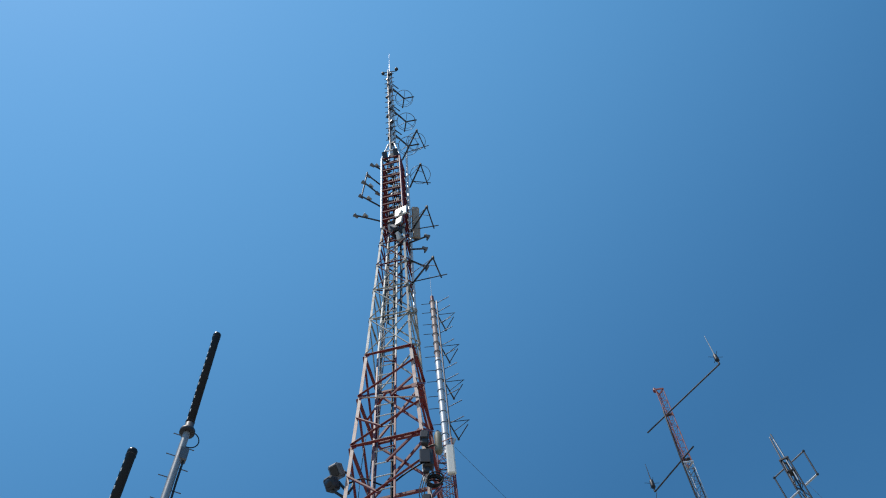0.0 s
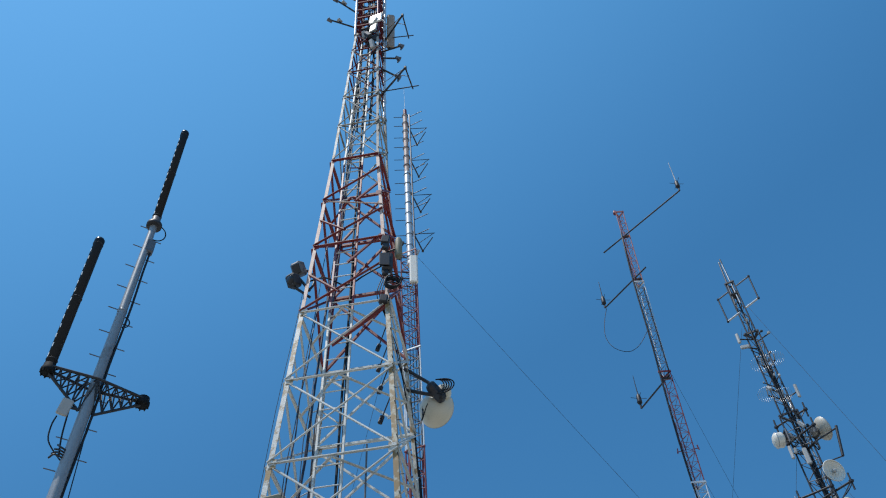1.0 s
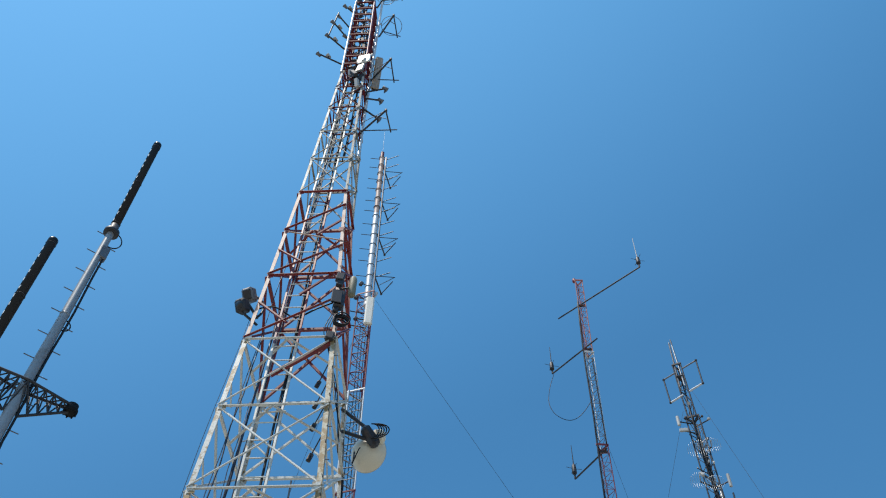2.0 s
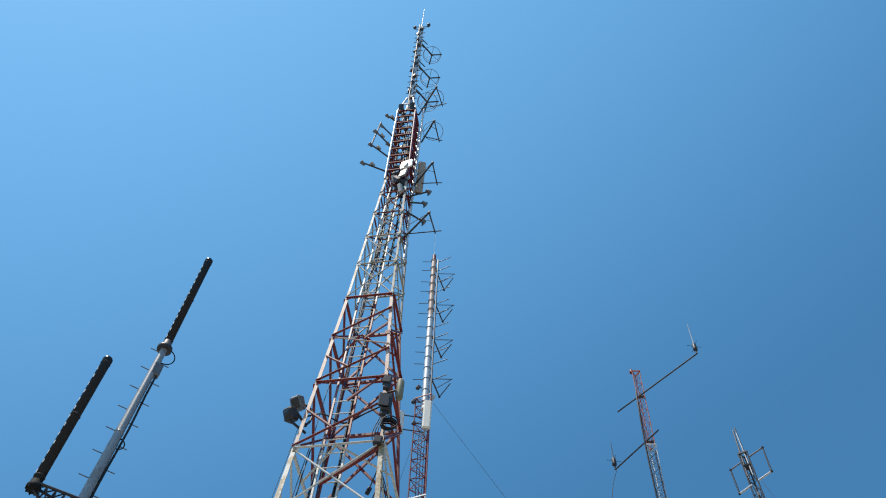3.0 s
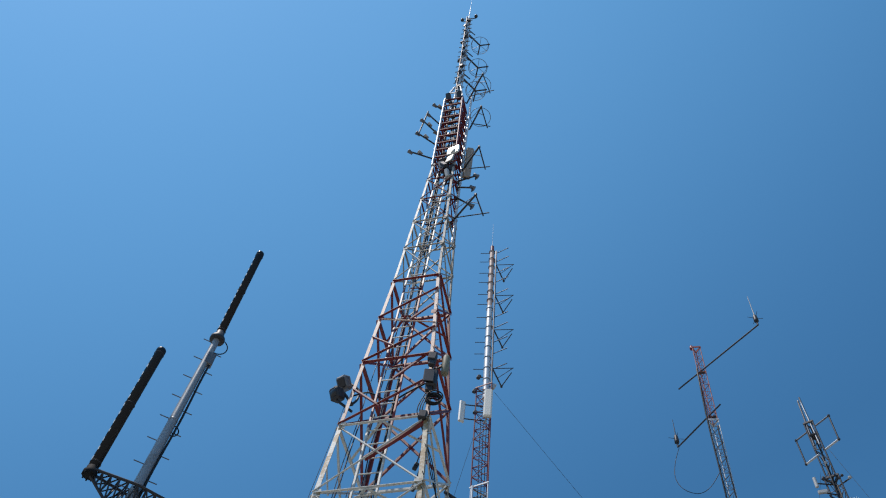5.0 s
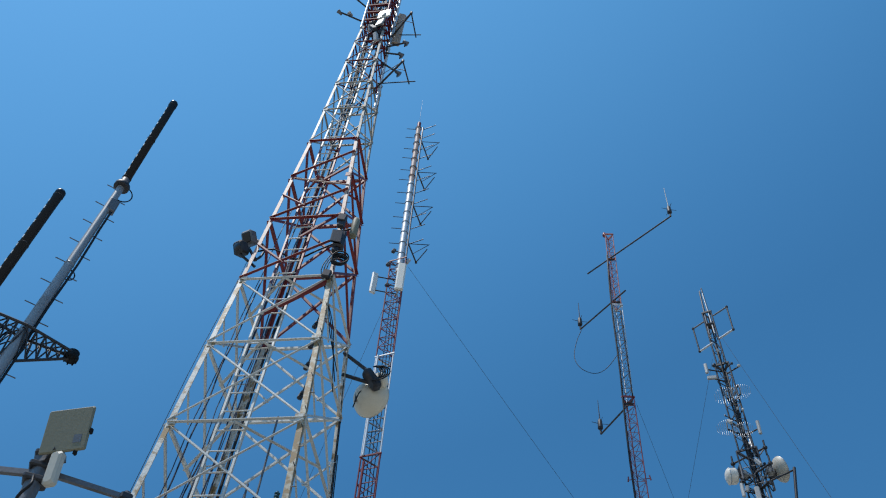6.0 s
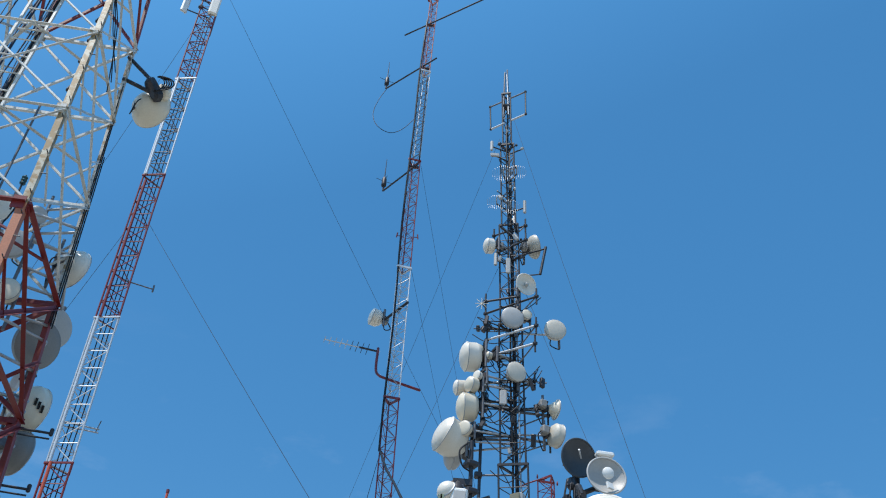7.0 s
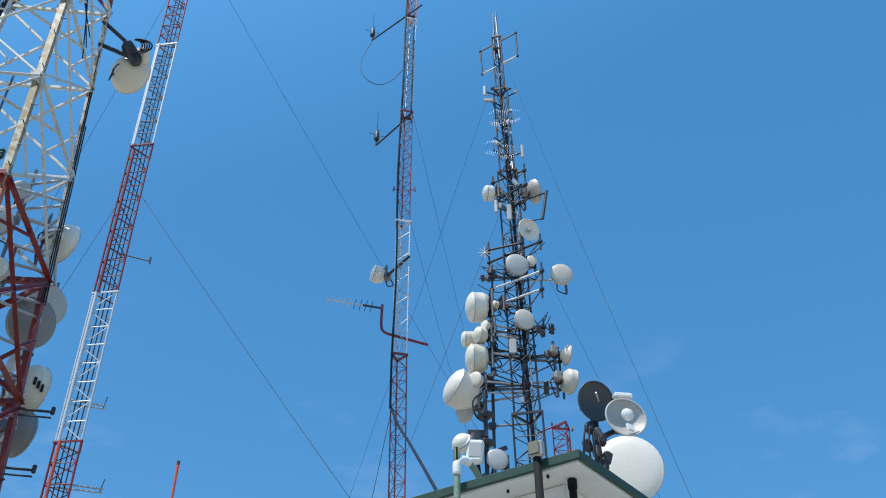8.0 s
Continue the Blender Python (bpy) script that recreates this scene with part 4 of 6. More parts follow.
# deep bowls turned away from the path, beyond the rear leg
for p, d, dia, mat, label in (((-4.43, 16.38, 11.58), (0.55, 0.82, 0.0), 0.76, RADOME_WHITE, "white deep microwave dish turned away beside the tower leg"),
                              ((-4.52, 17.02, 8.92), (0.55, 0.82, 0.0), 0.92, RADOME, "cream deep microwave dish with dark lettering on its back"),
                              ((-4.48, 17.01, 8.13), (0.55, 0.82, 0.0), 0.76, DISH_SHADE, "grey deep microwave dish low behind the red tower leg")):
    t, px = drum_dish(V(p), d, dia, label, mat, depth=0.22, bulge=0.22, pipe=1.2)
    strut(t, px + V((0, 0, 0.3)), corner("c", px.z + 0.3), 0.028, GALV)
    strut(t, px - V((0, 0, 0.3)), corner("c", px.z - 0.3), 0.028, GALV)
# dark bars for lettering on one dish
brand = thing("sticker", (-4.36, 16.75, 8.95), "dark unreadable lettering on a cream dish shroud", "sticker")
for i in range(3):
    c = V((-4.34 + 0.064 * i, 16.62 + 0.024 * i, 8.925 - 0.054 * i))
    part("letter_bar", Geo().box(at(c, (0.36, -0.82, -0.44)), 0.045, 0.13, 0.10), BLACK, brand)
for z, dx in ((8.1, 0.46), (7.15, 0.36)):
    arm = thing("yagi_bracket", tuple(corner("c", z)), "short dark bracket arm with clamps on the red tower leg", "bracket")
    c = corner("c", z) + V((0.03, -0.08, 0))
    strut(arm, c, c + V((dx, 0.15, 0.03)), 0.022)
    strut(arm, c - V((0, 0, 0.1)), c + V((dx, 0.15, -0.07)), 0.016)
    part("clamp", Geo().box(Matrix.Translation(c + V((dx, 0.15, 0.05))), 0.06, 0.06, 0.14, 0.015), DARK_STEEL, arm)
wp = thing("white_radio_box", (-4.62, 16.24, 8.9), "white plastic radio box strapped inside the red tower base", "radio")
part("housing", Geo().box(Matrix.Translation((-4.62, 16.24, 9.09)) @ pose(0, 0, 0, 5, 6, 20), 0.15, 0.14, 0.40, 0.03), WHITE_PLASTIC, wp)
part("bracket", Geo().tube((-4.62, 16.24, 9.09), corner("c", 9.09), 0.03), DARK_STEEL, wp)

# dark clutter of cables and pipes inside the lower tower
random.seed(11)
for i in range(20):
    z = random.uniform(7.0, 10.8)
    a = on_face("a", "b", z, random.uniform(0.55, 0.97), random.uniform(0.6, 1.7))
    b = a + V((random.uniform(-0.5, 0.5), random.uniform(-0.4, 0.4), random.uniform(0.5, 1.3)))
    mid = a.lerp(b, 0.5) + V((random.uniform(-0.3, 0.3), random.uniform(-0.3, 0.3), -random.uniform(0.1, 0.5)))
    solid("jumper_cable", Geo().path([a, a.lerp(mid, 0.5) + V((0, 0, -0.1)), mid, mid.lerp(b, 0.5) + V((0, 0, -0.1)), b], random.choice((0.009, 0.012, 0.016)), 5), BLACK, "black jumper cable looped between dishes in the tower", "cable", group="jumper cables")
for i in (5, 6, 7):
    x = (0.2, 0.3, 0.42, 0.55, 0.65, 0.75, 0.85, 0.92)[i]
    z0, z1 = (6.5, 8.0, 7.0, 9.0, 6.2, 8.2, 7.4, 10.2)[i], (10.2, 13.0, 11.6, 12.4, 10.6, 12.0, 9.8, 13.4)[i]
    dd = 0.85 + 0.2 * (i % 3)
    a, b = on_face("a", "b", z0, x, dd), on_face("a", "b", z1, x, dd)
    solid("mount_pipe", Geo().tube(a, V((a.x, a.y, z1)), 0.020, 8), MID_STEEL if i % 2 else DARK_STEEL, "upright steel mounting pipe inside the lattice tower", "pipe", group="mounting pipes")

INS = V((-4.42, 13.40, 10.44))
ins = thing("cable_insulator", tuple(INS), "small teal insulator standing on the red tower bar", "insulator")
part("stem", Geo().tube(INS, INS + V((0, 0, 0.72)), 0.016, 8), DARK_STEEL, ins)
for i in range(3):
    part("shed", Geo().lathe(Matrix.Translation(INS + V((0, 0, 0.54 + 0.06 * i))), [(0, 0), (0.045, 0), (0.05, 0.014), (0.026, 0.04), (0, 0.045)], 14), TEAL, ins)
# floodlight box on the left leg
fl = thing("floodlight", (-6.75, 13.55, 18.1), "dark boxy floodlight bolted to the tower's outer leg", "lamp")
part("housing", Geo().box(at(V((-6.84, 13.56, 18.92)), (-0.2, -0.75, -0.62)), 0.30, 0.36, 0.26, 0.04), MID_STEEL, fl)
part("lens", Geo().box(at(V((-6.86, 13.46, 18.83)), (-0.2, -0.75, -0.62)), 0.21, 0.25, 0.04, 0.01), LENS, fl)
part("housing", Geo().box(at(V((-6.90, 13.48, 18.42)), (-0.3, -0.8, -0.5)), 0.28, 0.34, 0.28, 0.04), DARK_STEEL, fl)
part("lens", Geo().lathe(at(V((-6.94, 13.37, 18.35)), (-0.3, -0.8, -0.5)), [(0, 0.02), (0.10, 0.02), (0.11, 0), (0.10, -0.02), (0, -0.02)], 18), LENS, fl)
for a, b in (((-6.8, 13.6, 18.6), (-6.55, 13.7, 18.2)), ((-6.9, 13.5, 18.25), (-6.5, 13.66, 17.9))):
    strut(fl, a, b, 0.035)
part("yoke", Geo().path([(-6.75, 13.75, 19.1), (-6.55, 13.85, 18.9), (-6.52, 13.8, 18.5), (-6.6, 13.7, 18.2)], 0.03, 6), DARK_STEEL, fl)
part("cable", Geo().path([(-6.6, 13.7, 18.55), (-6.2, 13.75, 18.62), (-5.7, 13.9, 18.35), (-5.2, 13.9, 18.6), (-4.7, 13.8, 18.7)], 0.022, 6), BLACK, fl, "slack black cable across the tower face")

# radios, coil and lamp on the right front leg
ru = thing("remote_radio_unit", (-4.62, 13.72, 18.2), "dark remote radio unit on the tower's front leg", "radio")
part("housing", Geo().box(Matrix.Translation((-4.60, 13.66, 18.55)) @ pose(0, 0, 0, 0, 0, 20), 0.26, 0.22, 0.60, 0.04), DARK_STEEL, ru)
part("cooling_plate", Geo().box(Matrix.Translation((-4.62, 13.51, 18.52)) @ pose(0, 0, 0, 0, 0, 20), 0.26, 0.05, 0.46, 0.02), DARK_STEEL, ru)
part("bracket", Geo().tube((-4.6, 13.7, 18.95), (-4.66, 13.9, 18.95), 0.03), DARK_STEEL, ru)
cy = thing("cylinder_radio", (-4.36, 13.85, 18.85), "pale grey cylindrical housing strapped beside the leg", "radio")
part("housing", Geo().lathe(Matrix.Translation((-4.36, 13.80, 18.85)), [(0, 0), (0.075, 0.0), (0.092, 0.04), (0.092, 0.62), (0.07, 0.70), (0, 0.73)], 20), PANEL, cy)
part("bracket", Geo().tube((-4.36, 13.8, 19.2), (-4.7, 13.85, 19.2), 0.025), DARK_STEEL, cy)
for z, y, s in ((19.35, 13.6, 0.2), (19.15, 13.62, 0.16), (18.2, 13.65, 0.14), (17.15, 13.55, 0.18)):
    b = thing("clamp_box", (-4.66, y, z), "small dark junction box clamped to the tower leg", "box")
    part("housing", Geo().box(Matrix.Translation((-4.64, y, z)) @ pose(0, 0, 0, 0, 8, 15), s, s * 0.8, s * 1.3, 0.02), DARK_STEEL, b)
    part("stub", Geo().tube((-4.64, y, z), corner("b", z), 0.025), DARK_STEEL, b)
co = thing("cable_coil", (-4.5, 13.6, 17.3), "coil of spare black cable hung on the tower leg", "cable coil")
for i in range(6):
    part("turn", Geo().hoop(Matrix.Translation((-4.48 + 0.015 * i, 13.62 - 0.02 * i, 17.66 + 0.02 * (i % 3))) @ pose(0, 0, 0, 78 + 4 * i, 6 * i - 12, 20), 0.15 + 0.015 * (i % 3), 0.018, 28, 6), BLACK, co)
part("hook", Geo().tube((-4.5, 13.62, 17.92), corner("b", 17.95), 0.02), GALV, co)
for i in range(3):
    pts = [V((-4.72 + 0.05 * i, 13.72, 18.2)), V((-4.82 + 0.06 * i, 13.6, 17.4)), V((-4.66, 13.85 + 0.05 * i, 16.8)), V((-4.55 + 0.04 * i, 14.2, 16.0)), V((-4.45, 14.8, 15.4 - 0.3 * i))]
    solid("jumper_cable", Geo().path(pts, 0.012, 6), BLACK, "black jumper cable drooping from the radio unit", "cable", group="jumper cables")
for z in (16.6, 15.9, 15.2, 14.3):
    c = corner("b", z) + V((-0.55, 0.9, 0))
    b = thing("clamp_box", tuple(c), "small dark clamp on a cable inside the tower", "box")
    part("housing", Geo().box(Matrix.Translation(c) @ pose(0, 0, 0, 0, 15, 30), 0.1, 0.09, 0.22, 0.02), DARK_STEEL, b)
    part("stub", Geo().tube(c, corner("b", z), 0.014), DARK_STEEL, b)

# ---- head of the tower: antennas round the red section ----
for k, (dx, z) in enumerate(((-0.2, 39.35), (0.2, 39.4))):
    sp = thing("slab_antenna", tuple(tower_axis(39.6) + V((dx, -0.35, 39.4))), "dark slab antenna at the tower's shoulder", "antenna")
    c = tower_axis(39.6) + EX * (dx * 1.2) - EY * 0.42 + V((0, 0, z))
    part("slab", Geo().box(Matrix.Translation(c) @ pose(0, 0, 0, 25, 0, 4 + 10 * dx), 0.22, 0.12, 0.55, 0.03), DARK_STEEL, sp)
    part("bracket", Geo().tube(c, tower_axis(39.6) + V((0, 0, z - 0.3)), 0.03), DARK_STEEL, sp)
pl = thing("tilted_antenna", (-5.5, 14.0, 33.6), "bright white flat panel antenna tilted on the red section", "antenna")
c = tower_axis(34) - EY * 0.52 + EX * 0.36 + V((0, 0, 33.3))
part("face", Geo().box(at(c, (-0.12, -0.92, 0.02)), 0.50, 0.62, 0.08, 0.03), WHITE_PLASTIC, pl)
part("bracket", Geo().tube(c, tower_axis(34) + V((0, 0, 34)), 0.035), GALV, pl)
g2 = thing("grey_panel", (-5.5, 14.0, 32.9), "grey tilted panel antenna under the white one", "antenna")
c = tower_axis(33) - EY * 0.55 + EX * 0.27 + V((0, 0, 32.5))
part("face", Geo().box(at(c, (-0.2, -0.75, 0.1)), 0.32, 0.7, 0.08, 0.03), DISH_SHADE, g2)
part("bracket", Geo().tube(c, tower_axis(33) + V((0, 0, 33)), 0.035), DARK_STEEL, g2)
random.seed(21)
for i in range(9):
    z = random.uniform(31.0, 33.2)
    c = tower_axis(z) + EX * random.uniform(-0.1, 0.42) - EY * random.uniform(0.35, 0.6) + V((0, 0, z))
    b = thing("clamp_box", tuple(c), "dark bracket box on the tower's upper section", "box")
    part("housing", Geo().box(Matrix.Translation(c) @ pose(0, 0, 0, random.uniform(-30, 30), random.uniform(-30, 30), random.uniform(0, 90)), 0.16, 0.14, random.uniform(0.2, 0.5), 0.02), DARK_STEEL if i % 3 else DISH_GREY, b)
    part("stub", Geo().tube(c, tower_axis(z) + V((0, 0, z)), 0.03), DARK_STEEL, b)
tp = thing("tall_panel_antenna", tuple(corner("c", 32.2)), "tall beige panel antenna beside the red tower section", "antenna")
c = corner("c", 33.6) + EX * 0.32 - EY * 0.2
part("body", Geo().box(Matrix.Translation(c) @ pose(0, 0, 0, 0, 0, 24), 0.30, 0.14, 2.7, 0.05), TAN_PANEL, tp)
for dz in (-0.9, 0.9):
    part("bracket", Geo().tube(c + V((0, 0, dz)), corner("c", 33.6 + dz), 0.03), DARK_STEEL, tp)
g = Geo()
c = tower_axis(37) + EX * 0.62 + EY * 0.30
side_pipe = thing("side_pipe", tuple(c + V((0, 0, 27.5))), "pale upright pipe carrying dipoles beside the tower", "pipe")
part("pipe", Geo().tube(c + V((0, 0, 27.5)), c + V((-0.12, 0, 41.0)), 0.05, 10), PALE_GALV, side_pipe)
for z in (29, 32, 35, 38.5):
    part("standoff", Geo().tube(c + V((0, 0, z)), corner("c", z), 0.03), GALV, side_pipe)


def loop_antenna(z):
    t = thing("loop_antenna", tuple(tower_axis(z) + V((0, 0, z))), "dark ring dipole antenna on a boom from the top pole", "antenna", "ring dipoles")
    c = tower_axis(z) + EX * 0.60 + EY * 0.76 + V((0, 0, z))
    root_ = tower_axis(z) + V((0, 0, z + 0.35))
    part("boom", Geo().tube(root_, c, 0.042, 8), DARK_STEEL, t)
    for u, v in ((0.54, 0.04), (-0.22, 0.50)):
        part("spoke", Geo().tube(c, c + EX * u + EY * v, 0.034, 6), DARK_STEEL, t)
    for u, v in ((0.30, 0.36), (0.16, -0.44), (-0.42, 0.12)):
        part("thin_spoke", Geo().tube(c, c + EX * u + EY * v, 0.012, 5), MID_STEEL, t)
    part("hoop", Geo().hoop(Matrix.Translation(c), 0.47, 0.014, 40, 6), MID_STEEL, t)
    part("hoop", Geo().hoop(Matrix.Translation(c + V((0, 0, 0.16))) @ pose(0, 0, 0, 6, 0, 0), 0.44, 0.010, 40, 6), MID_STEEL, t)
    for q in (-0.10, 0.10):
        a = root_ + EX * (0.06 + q) - EY * q * 0.8
        part("feed_line", Geo().tube(a, a + EX * 0.26 + EY * 0.34, 0.030, 6), DARK_STEEL, t)


for z in (49.8, 46.2, 42.9):
    loop_antenna(z)


def triangle_antenna(z, a, tip, b):
    t = thing("dipole_antenna", (a[0], a[1], z), "dark triangular dipole antenna held off the tower", "antenna", "triangular dipoles")
    A, T, B = V((*a, z)), V((*tip, z)), V((*b, z))
    part("boom", Geo().tube(A - (T - A) * 0.35, T, 0.034, 8), DARK_STEEL, t)
    part("element", Geo().tube(T, B + (B - T) * 0.12, 0.026, 6), DARK_STEEL, t)
    part("element", Geo().tube(A + (B - A) * -0.1, B + (B - A) * 0.25, 0.020, 6), DARK_STEEL, t)
    part("tip_block", Geo().box(Matrix.Translation(T), 0.09, 0.09, 0.14, 0.02), DARK_STEEL, t)
    if z > 35:
        part("hoop", Geo().hoop(Matrix.Translation(A.lerp(T, 0.6).lerp(B, 0.3)), 0.42, 0.012, 36, 6), MID_STEEL, t)
    M = T.lerp(B, 0.45)
    part("element", Geo().tube(M, A.lerp(T, 0.5) + V((0, 0, 0.35)), 0.014, 6), MID_STEEL, t)
    part("element", Geo().tube(T, A + (A - B) * 0.15 + V((0, 0, 0.5)), 0.012, 6), MID_STEEL, t)
    part("standoff", Geo().tube(A - (T - A) * 0.35, corner("c", z) if z < 39 else tower_axis(z) + V((0, 0, z)), 0.03, 6), DARK_STEEL, t)


triangle_antenna(40.5, (-5.24, 14.71), (-4.45, 13.87), (-4.38, 14.71))
triangle_antenna(37.4, (-5.02, 14.83), (-4.47, 14.21), (-4.47, 15.08))
triangle_antenna(33.0, (-5.12, 14.85), (-4.31, 14.13), (-4.33, 14.97))
triangle_antenna(29.0, (-5.12, 14.80), (-4.23, 14.14), (-4.20, 14.88))

# lamps and small units on arms, one side and the other
for z, a, b, n in ((34.4, (-6.3, 14.5), (-7.2, 14.21), 2), (35.6, (-6.3, 14.5), (-6.95, 14.0), 2), (36.5, (-6.3, 14.45), (-6.8, 13.84), 3), (37.6, (-6.3, 14.5), (-6.72, 14.05), 1), (39.0, (-6.2, 14.4), (-6.62, 14.2), 2)):
    t = thing("unit_on_arm", (*a, z), "small dark units on a steel arm from the red tower section", "antenna", "units on arms")
    A, B = V((a[0] + 0.06, a[1] + 0.36, z)), V((*b, z))
    part("arm", Geo().tube(A, B, 0.034, 8), DARK_STEEL, t)
    part("arm", Geo().tube(A, corner("d", z), 0.034, 8), DARK_STEEL, t)
    for i in range(n):
        c = B.lerp(A, 0.33 * i) + V((0, 0, 0.18 if i % 2 else -0.05))
        part("unit", Geo().lathe(at(c, (-0.6, -0.6, 0.4)), [(0, -0.1), (0.055, -0.1), (0.065, 0), (0.085, 0.07), (0.08, 0.09), (0, 0.085)], 14), MID_STEEL if i != 1 else DISH_GREY, t)
        part("stem", Geo().tube(c, B.lerp(A, 0.33 * i), 0.03, 6), DARK_STEEL, t)
up = thing("upright_bracket", (-6.85, 13.95, 34.5), "dark upright bracket joining the arms on the tower", "bracket")
part("upright", Geo().tube((-6.92, 13.98, 35.4), (-6.72, 13.95, 37.7), 0.03, 8), DARK_STEEL, up)
for z, a, b in ((31.4, (-5.25, 14.8), (-4.72, 14.95)), (30.6, (-5.25, 14.8), (-4.80, 15.25)), (31.9, (-5.25, 14.8), (-4.55, 14.75))):
    t = thing("unit_on_arm", (*a, z), "small dark units on a steel arm from the red tower section", "antenna", "units on arms")
    A, B = V((*a, z)), V((*b, z))
    part("arm", Geo().tube(A, B, 0.034, 8), DARK_STEEL, t)
    part("arm", Geo().tube(A, corner("c", z), 0.034, 8), DARK_STEEL, t)
    part("unit", Geo().lathe(at(B, (0.6, 0.5, -0.3)), [(0, -0.1), (0.06, -0.1), (0.07, 0), (0.1, 0.08), (0.09, 0.1), (0, 0.1)], 14), MID_STEEL, t)
    part("stem", Geo().tube(B, B + V((0, 0, -0.3)), 0.03, 6), DARK_STEEL, t)

# ---- dipole array on the red and white guyed mast ----
def m_axis(z):
    return V((MAST_M[0] - 0.013 * z, MAST_M[1] - 0.007 * z, z))


arr = thing("array_pole", tuple(m_axis(32)), "red and white steel pole with stacked dipoles on the mast", "pole")
for z0, z1, mat, r in ((32.5, 39.6, PALE_GALV, 0.155), (39.6, 45.1, FADED_LEG, 0.13)):
    part("shaft", Geo().tube(m_axis(z0), m_axis(z1), r, 18, r * 0.95), mat, arr)
part("shaft_top", Geo().tube(m_axis(45.1), m_axis(45.6), 0.1, 12), DARK_RED, arr)
part("whip", Geo().tube(m_axis(45.6), m_axis(48.2), 0.010, 6, 0.006), DISH_GREY, arr)
for z in [33 + 0.8 * i for i in range(16)]:
    part("clamp", Geo().hoop(Matrix.Translation(m_axis(z)), 0.155, 0.022, 18, 5), MID_STEEL, arr)
part("feeder", Geo().path([m_axis(z) + V((0.24, -0.02, 0)) for z in range(30, 46)], 0.045, 6), MID_STEEL, arr)
MR, MN = V((0.95, 0.31, 0)), V((-0.31, 0.95, 0))
for i in range(11):
    z = 34.6 + i * 1.03 + 0.12 * (i % 2)
    c = m_axis(z)
    e = thing("dipole_rod", tuple(c), "thin dark horizontal dipole rods on the mast's pole", "antenna", "dipole rods")
    part("rod", Geo().tube(c, c - MR * 0.62 + MN * 0.05, 0.017, 6), DARK_STEEL, e)
    part("rod", Geo().tube(c + MR * 0.2, c + MR * 0.88 - MN * 0.42, 0.020, 6), DARK_STEEL, e)
for i in range(4):
    z = 35.4 + i * 3.07
    c = m_axis(z)
    e = thing("dipole_bracket", tuple(c), "dark bent boom bracket of the dipole array", "antenna", "dipole brackets")
    tip = c + MR * 0.72 + MN * 1.55
    part("boom", Geo().tube(c, tip, 0.036, 8), DARK_STEEL, e)
    part("rod", Geo().tube(tip, tip + MR * 0.42 - MN * 0.85, 0.024, 6), DARK_STEEL, e)
    part("rod", Geo().tube(c.lerp(tip, 0.35), c.lerp(tip, 0.35) + MR * 0.95 - MN * 0.10, 0.020, 6), DARK_STEEL, e)
    part("rod", Geo().tube(c.lerp(tip, 0.7), c.lerp(tip, 0.5) + MR * 0.85 - MN * 0.35, 0.016, 6), DARK_STEEL, e)
    part("tip_block", Geo().box(Matrix.Translation(tip), 0.10, 0.10, 0.12, 0.02), DARK_STEEL, e)
for z, off, s in ((33.4, 0.32, 1.2), (34.0, -0.35, 0.8), (31.6, -0.42, 0.5), (33.0, -0.5, 0.7)):
    b = thing("clamp_box", tuple(m_axis(z) + MR * off), "small dark fittings on the guyed mast", "box")
    c = m_axis(z) + MR * off
    part("housing", Geo().box(Matrix.Translation(c) @ pose(0, 0, 0, 0, 20, 20), 0.16, 0.14, 0.2 * s + 0.1, 0.03), DARK_STEEL if s < 1 else DISH_GREY, b)
    part("stub", Geo().tube(c, m_axis(z), 0.025), DARK_STEEL, b)
sec = thing("sector_antenna", tuple(m_axis(31.4)), "white sector panel antenna on the guyed mast", "antenna", "sector panels")
c = m_axis(31.75) - MN * 0.42 + MR * 0.10
part("body", Geo().box(Matrix.Translation(c) @ pose(0, 0, 0, -4, 0, 18), 0.36, 0.18, 1.95, 0.06), RADOME_WHITE, sec)
for dz in (-0.8, 0.8):
    part("bracket", Geo().tube(c + V((0, 0, dz)), m_axis(31.75 + dz), 0.035), GALV, sec)
sec = thing("sector_antenna", tuple(m_axis(31) - MR * 1.0), "narrow white sector panel on two arms from the mast", "antenna", "sector panels")
c = m_axis(31.55) - MR * 0.98 - MN * 0.05
part("body", Geo().box(Matrix.Translation(c) @ pose(0, 0, 0, 0, 0, 40), 0.28, 0.12, 1.35, 0.05), WHITE_PLASTIC, sec)
for dz in (-0.45, 0.45):
    part("bracket", Geo().tube(c + V((0, 0, dz)), m_axis(31.55 + dz), 0.026), DARK_STEEL, sec)
# feeder pipe and cables down the mast
part("feeder_pipe", Geo().tube(m_axis(22.3) - MR * 0.36 - MN * 0.12, m_axis(27.2) - MR * 0.36 - MN * 0.12, 0.045, 10), PALE_GALV, mast_m)
part("feeder_pipe", Geo().tube(m_axis(11.85) - MR * 0.34 - MN * 0.12, m_axis(16.5) - MR * 0.34 - MN * 0.12, 0.046, 10), PALE_GALV, mast_m)
part("feeder_pipe", Geo().tube(m_axis(16.5) - MR * 0.30 - MN * 0.16, m_axis(22) - MR * 0.30 - MN * 0.16, 0.045, 10), RED_PAINT, mast_m)
part("feeder_pipe", Geo().tube(m_axis(2) - MR * 0.30 - MN * 0.16, m_axis(11.85) - MR * 0.30 - MN * 0.16, 0.046, 10), ORANGE_RED, mast_m)
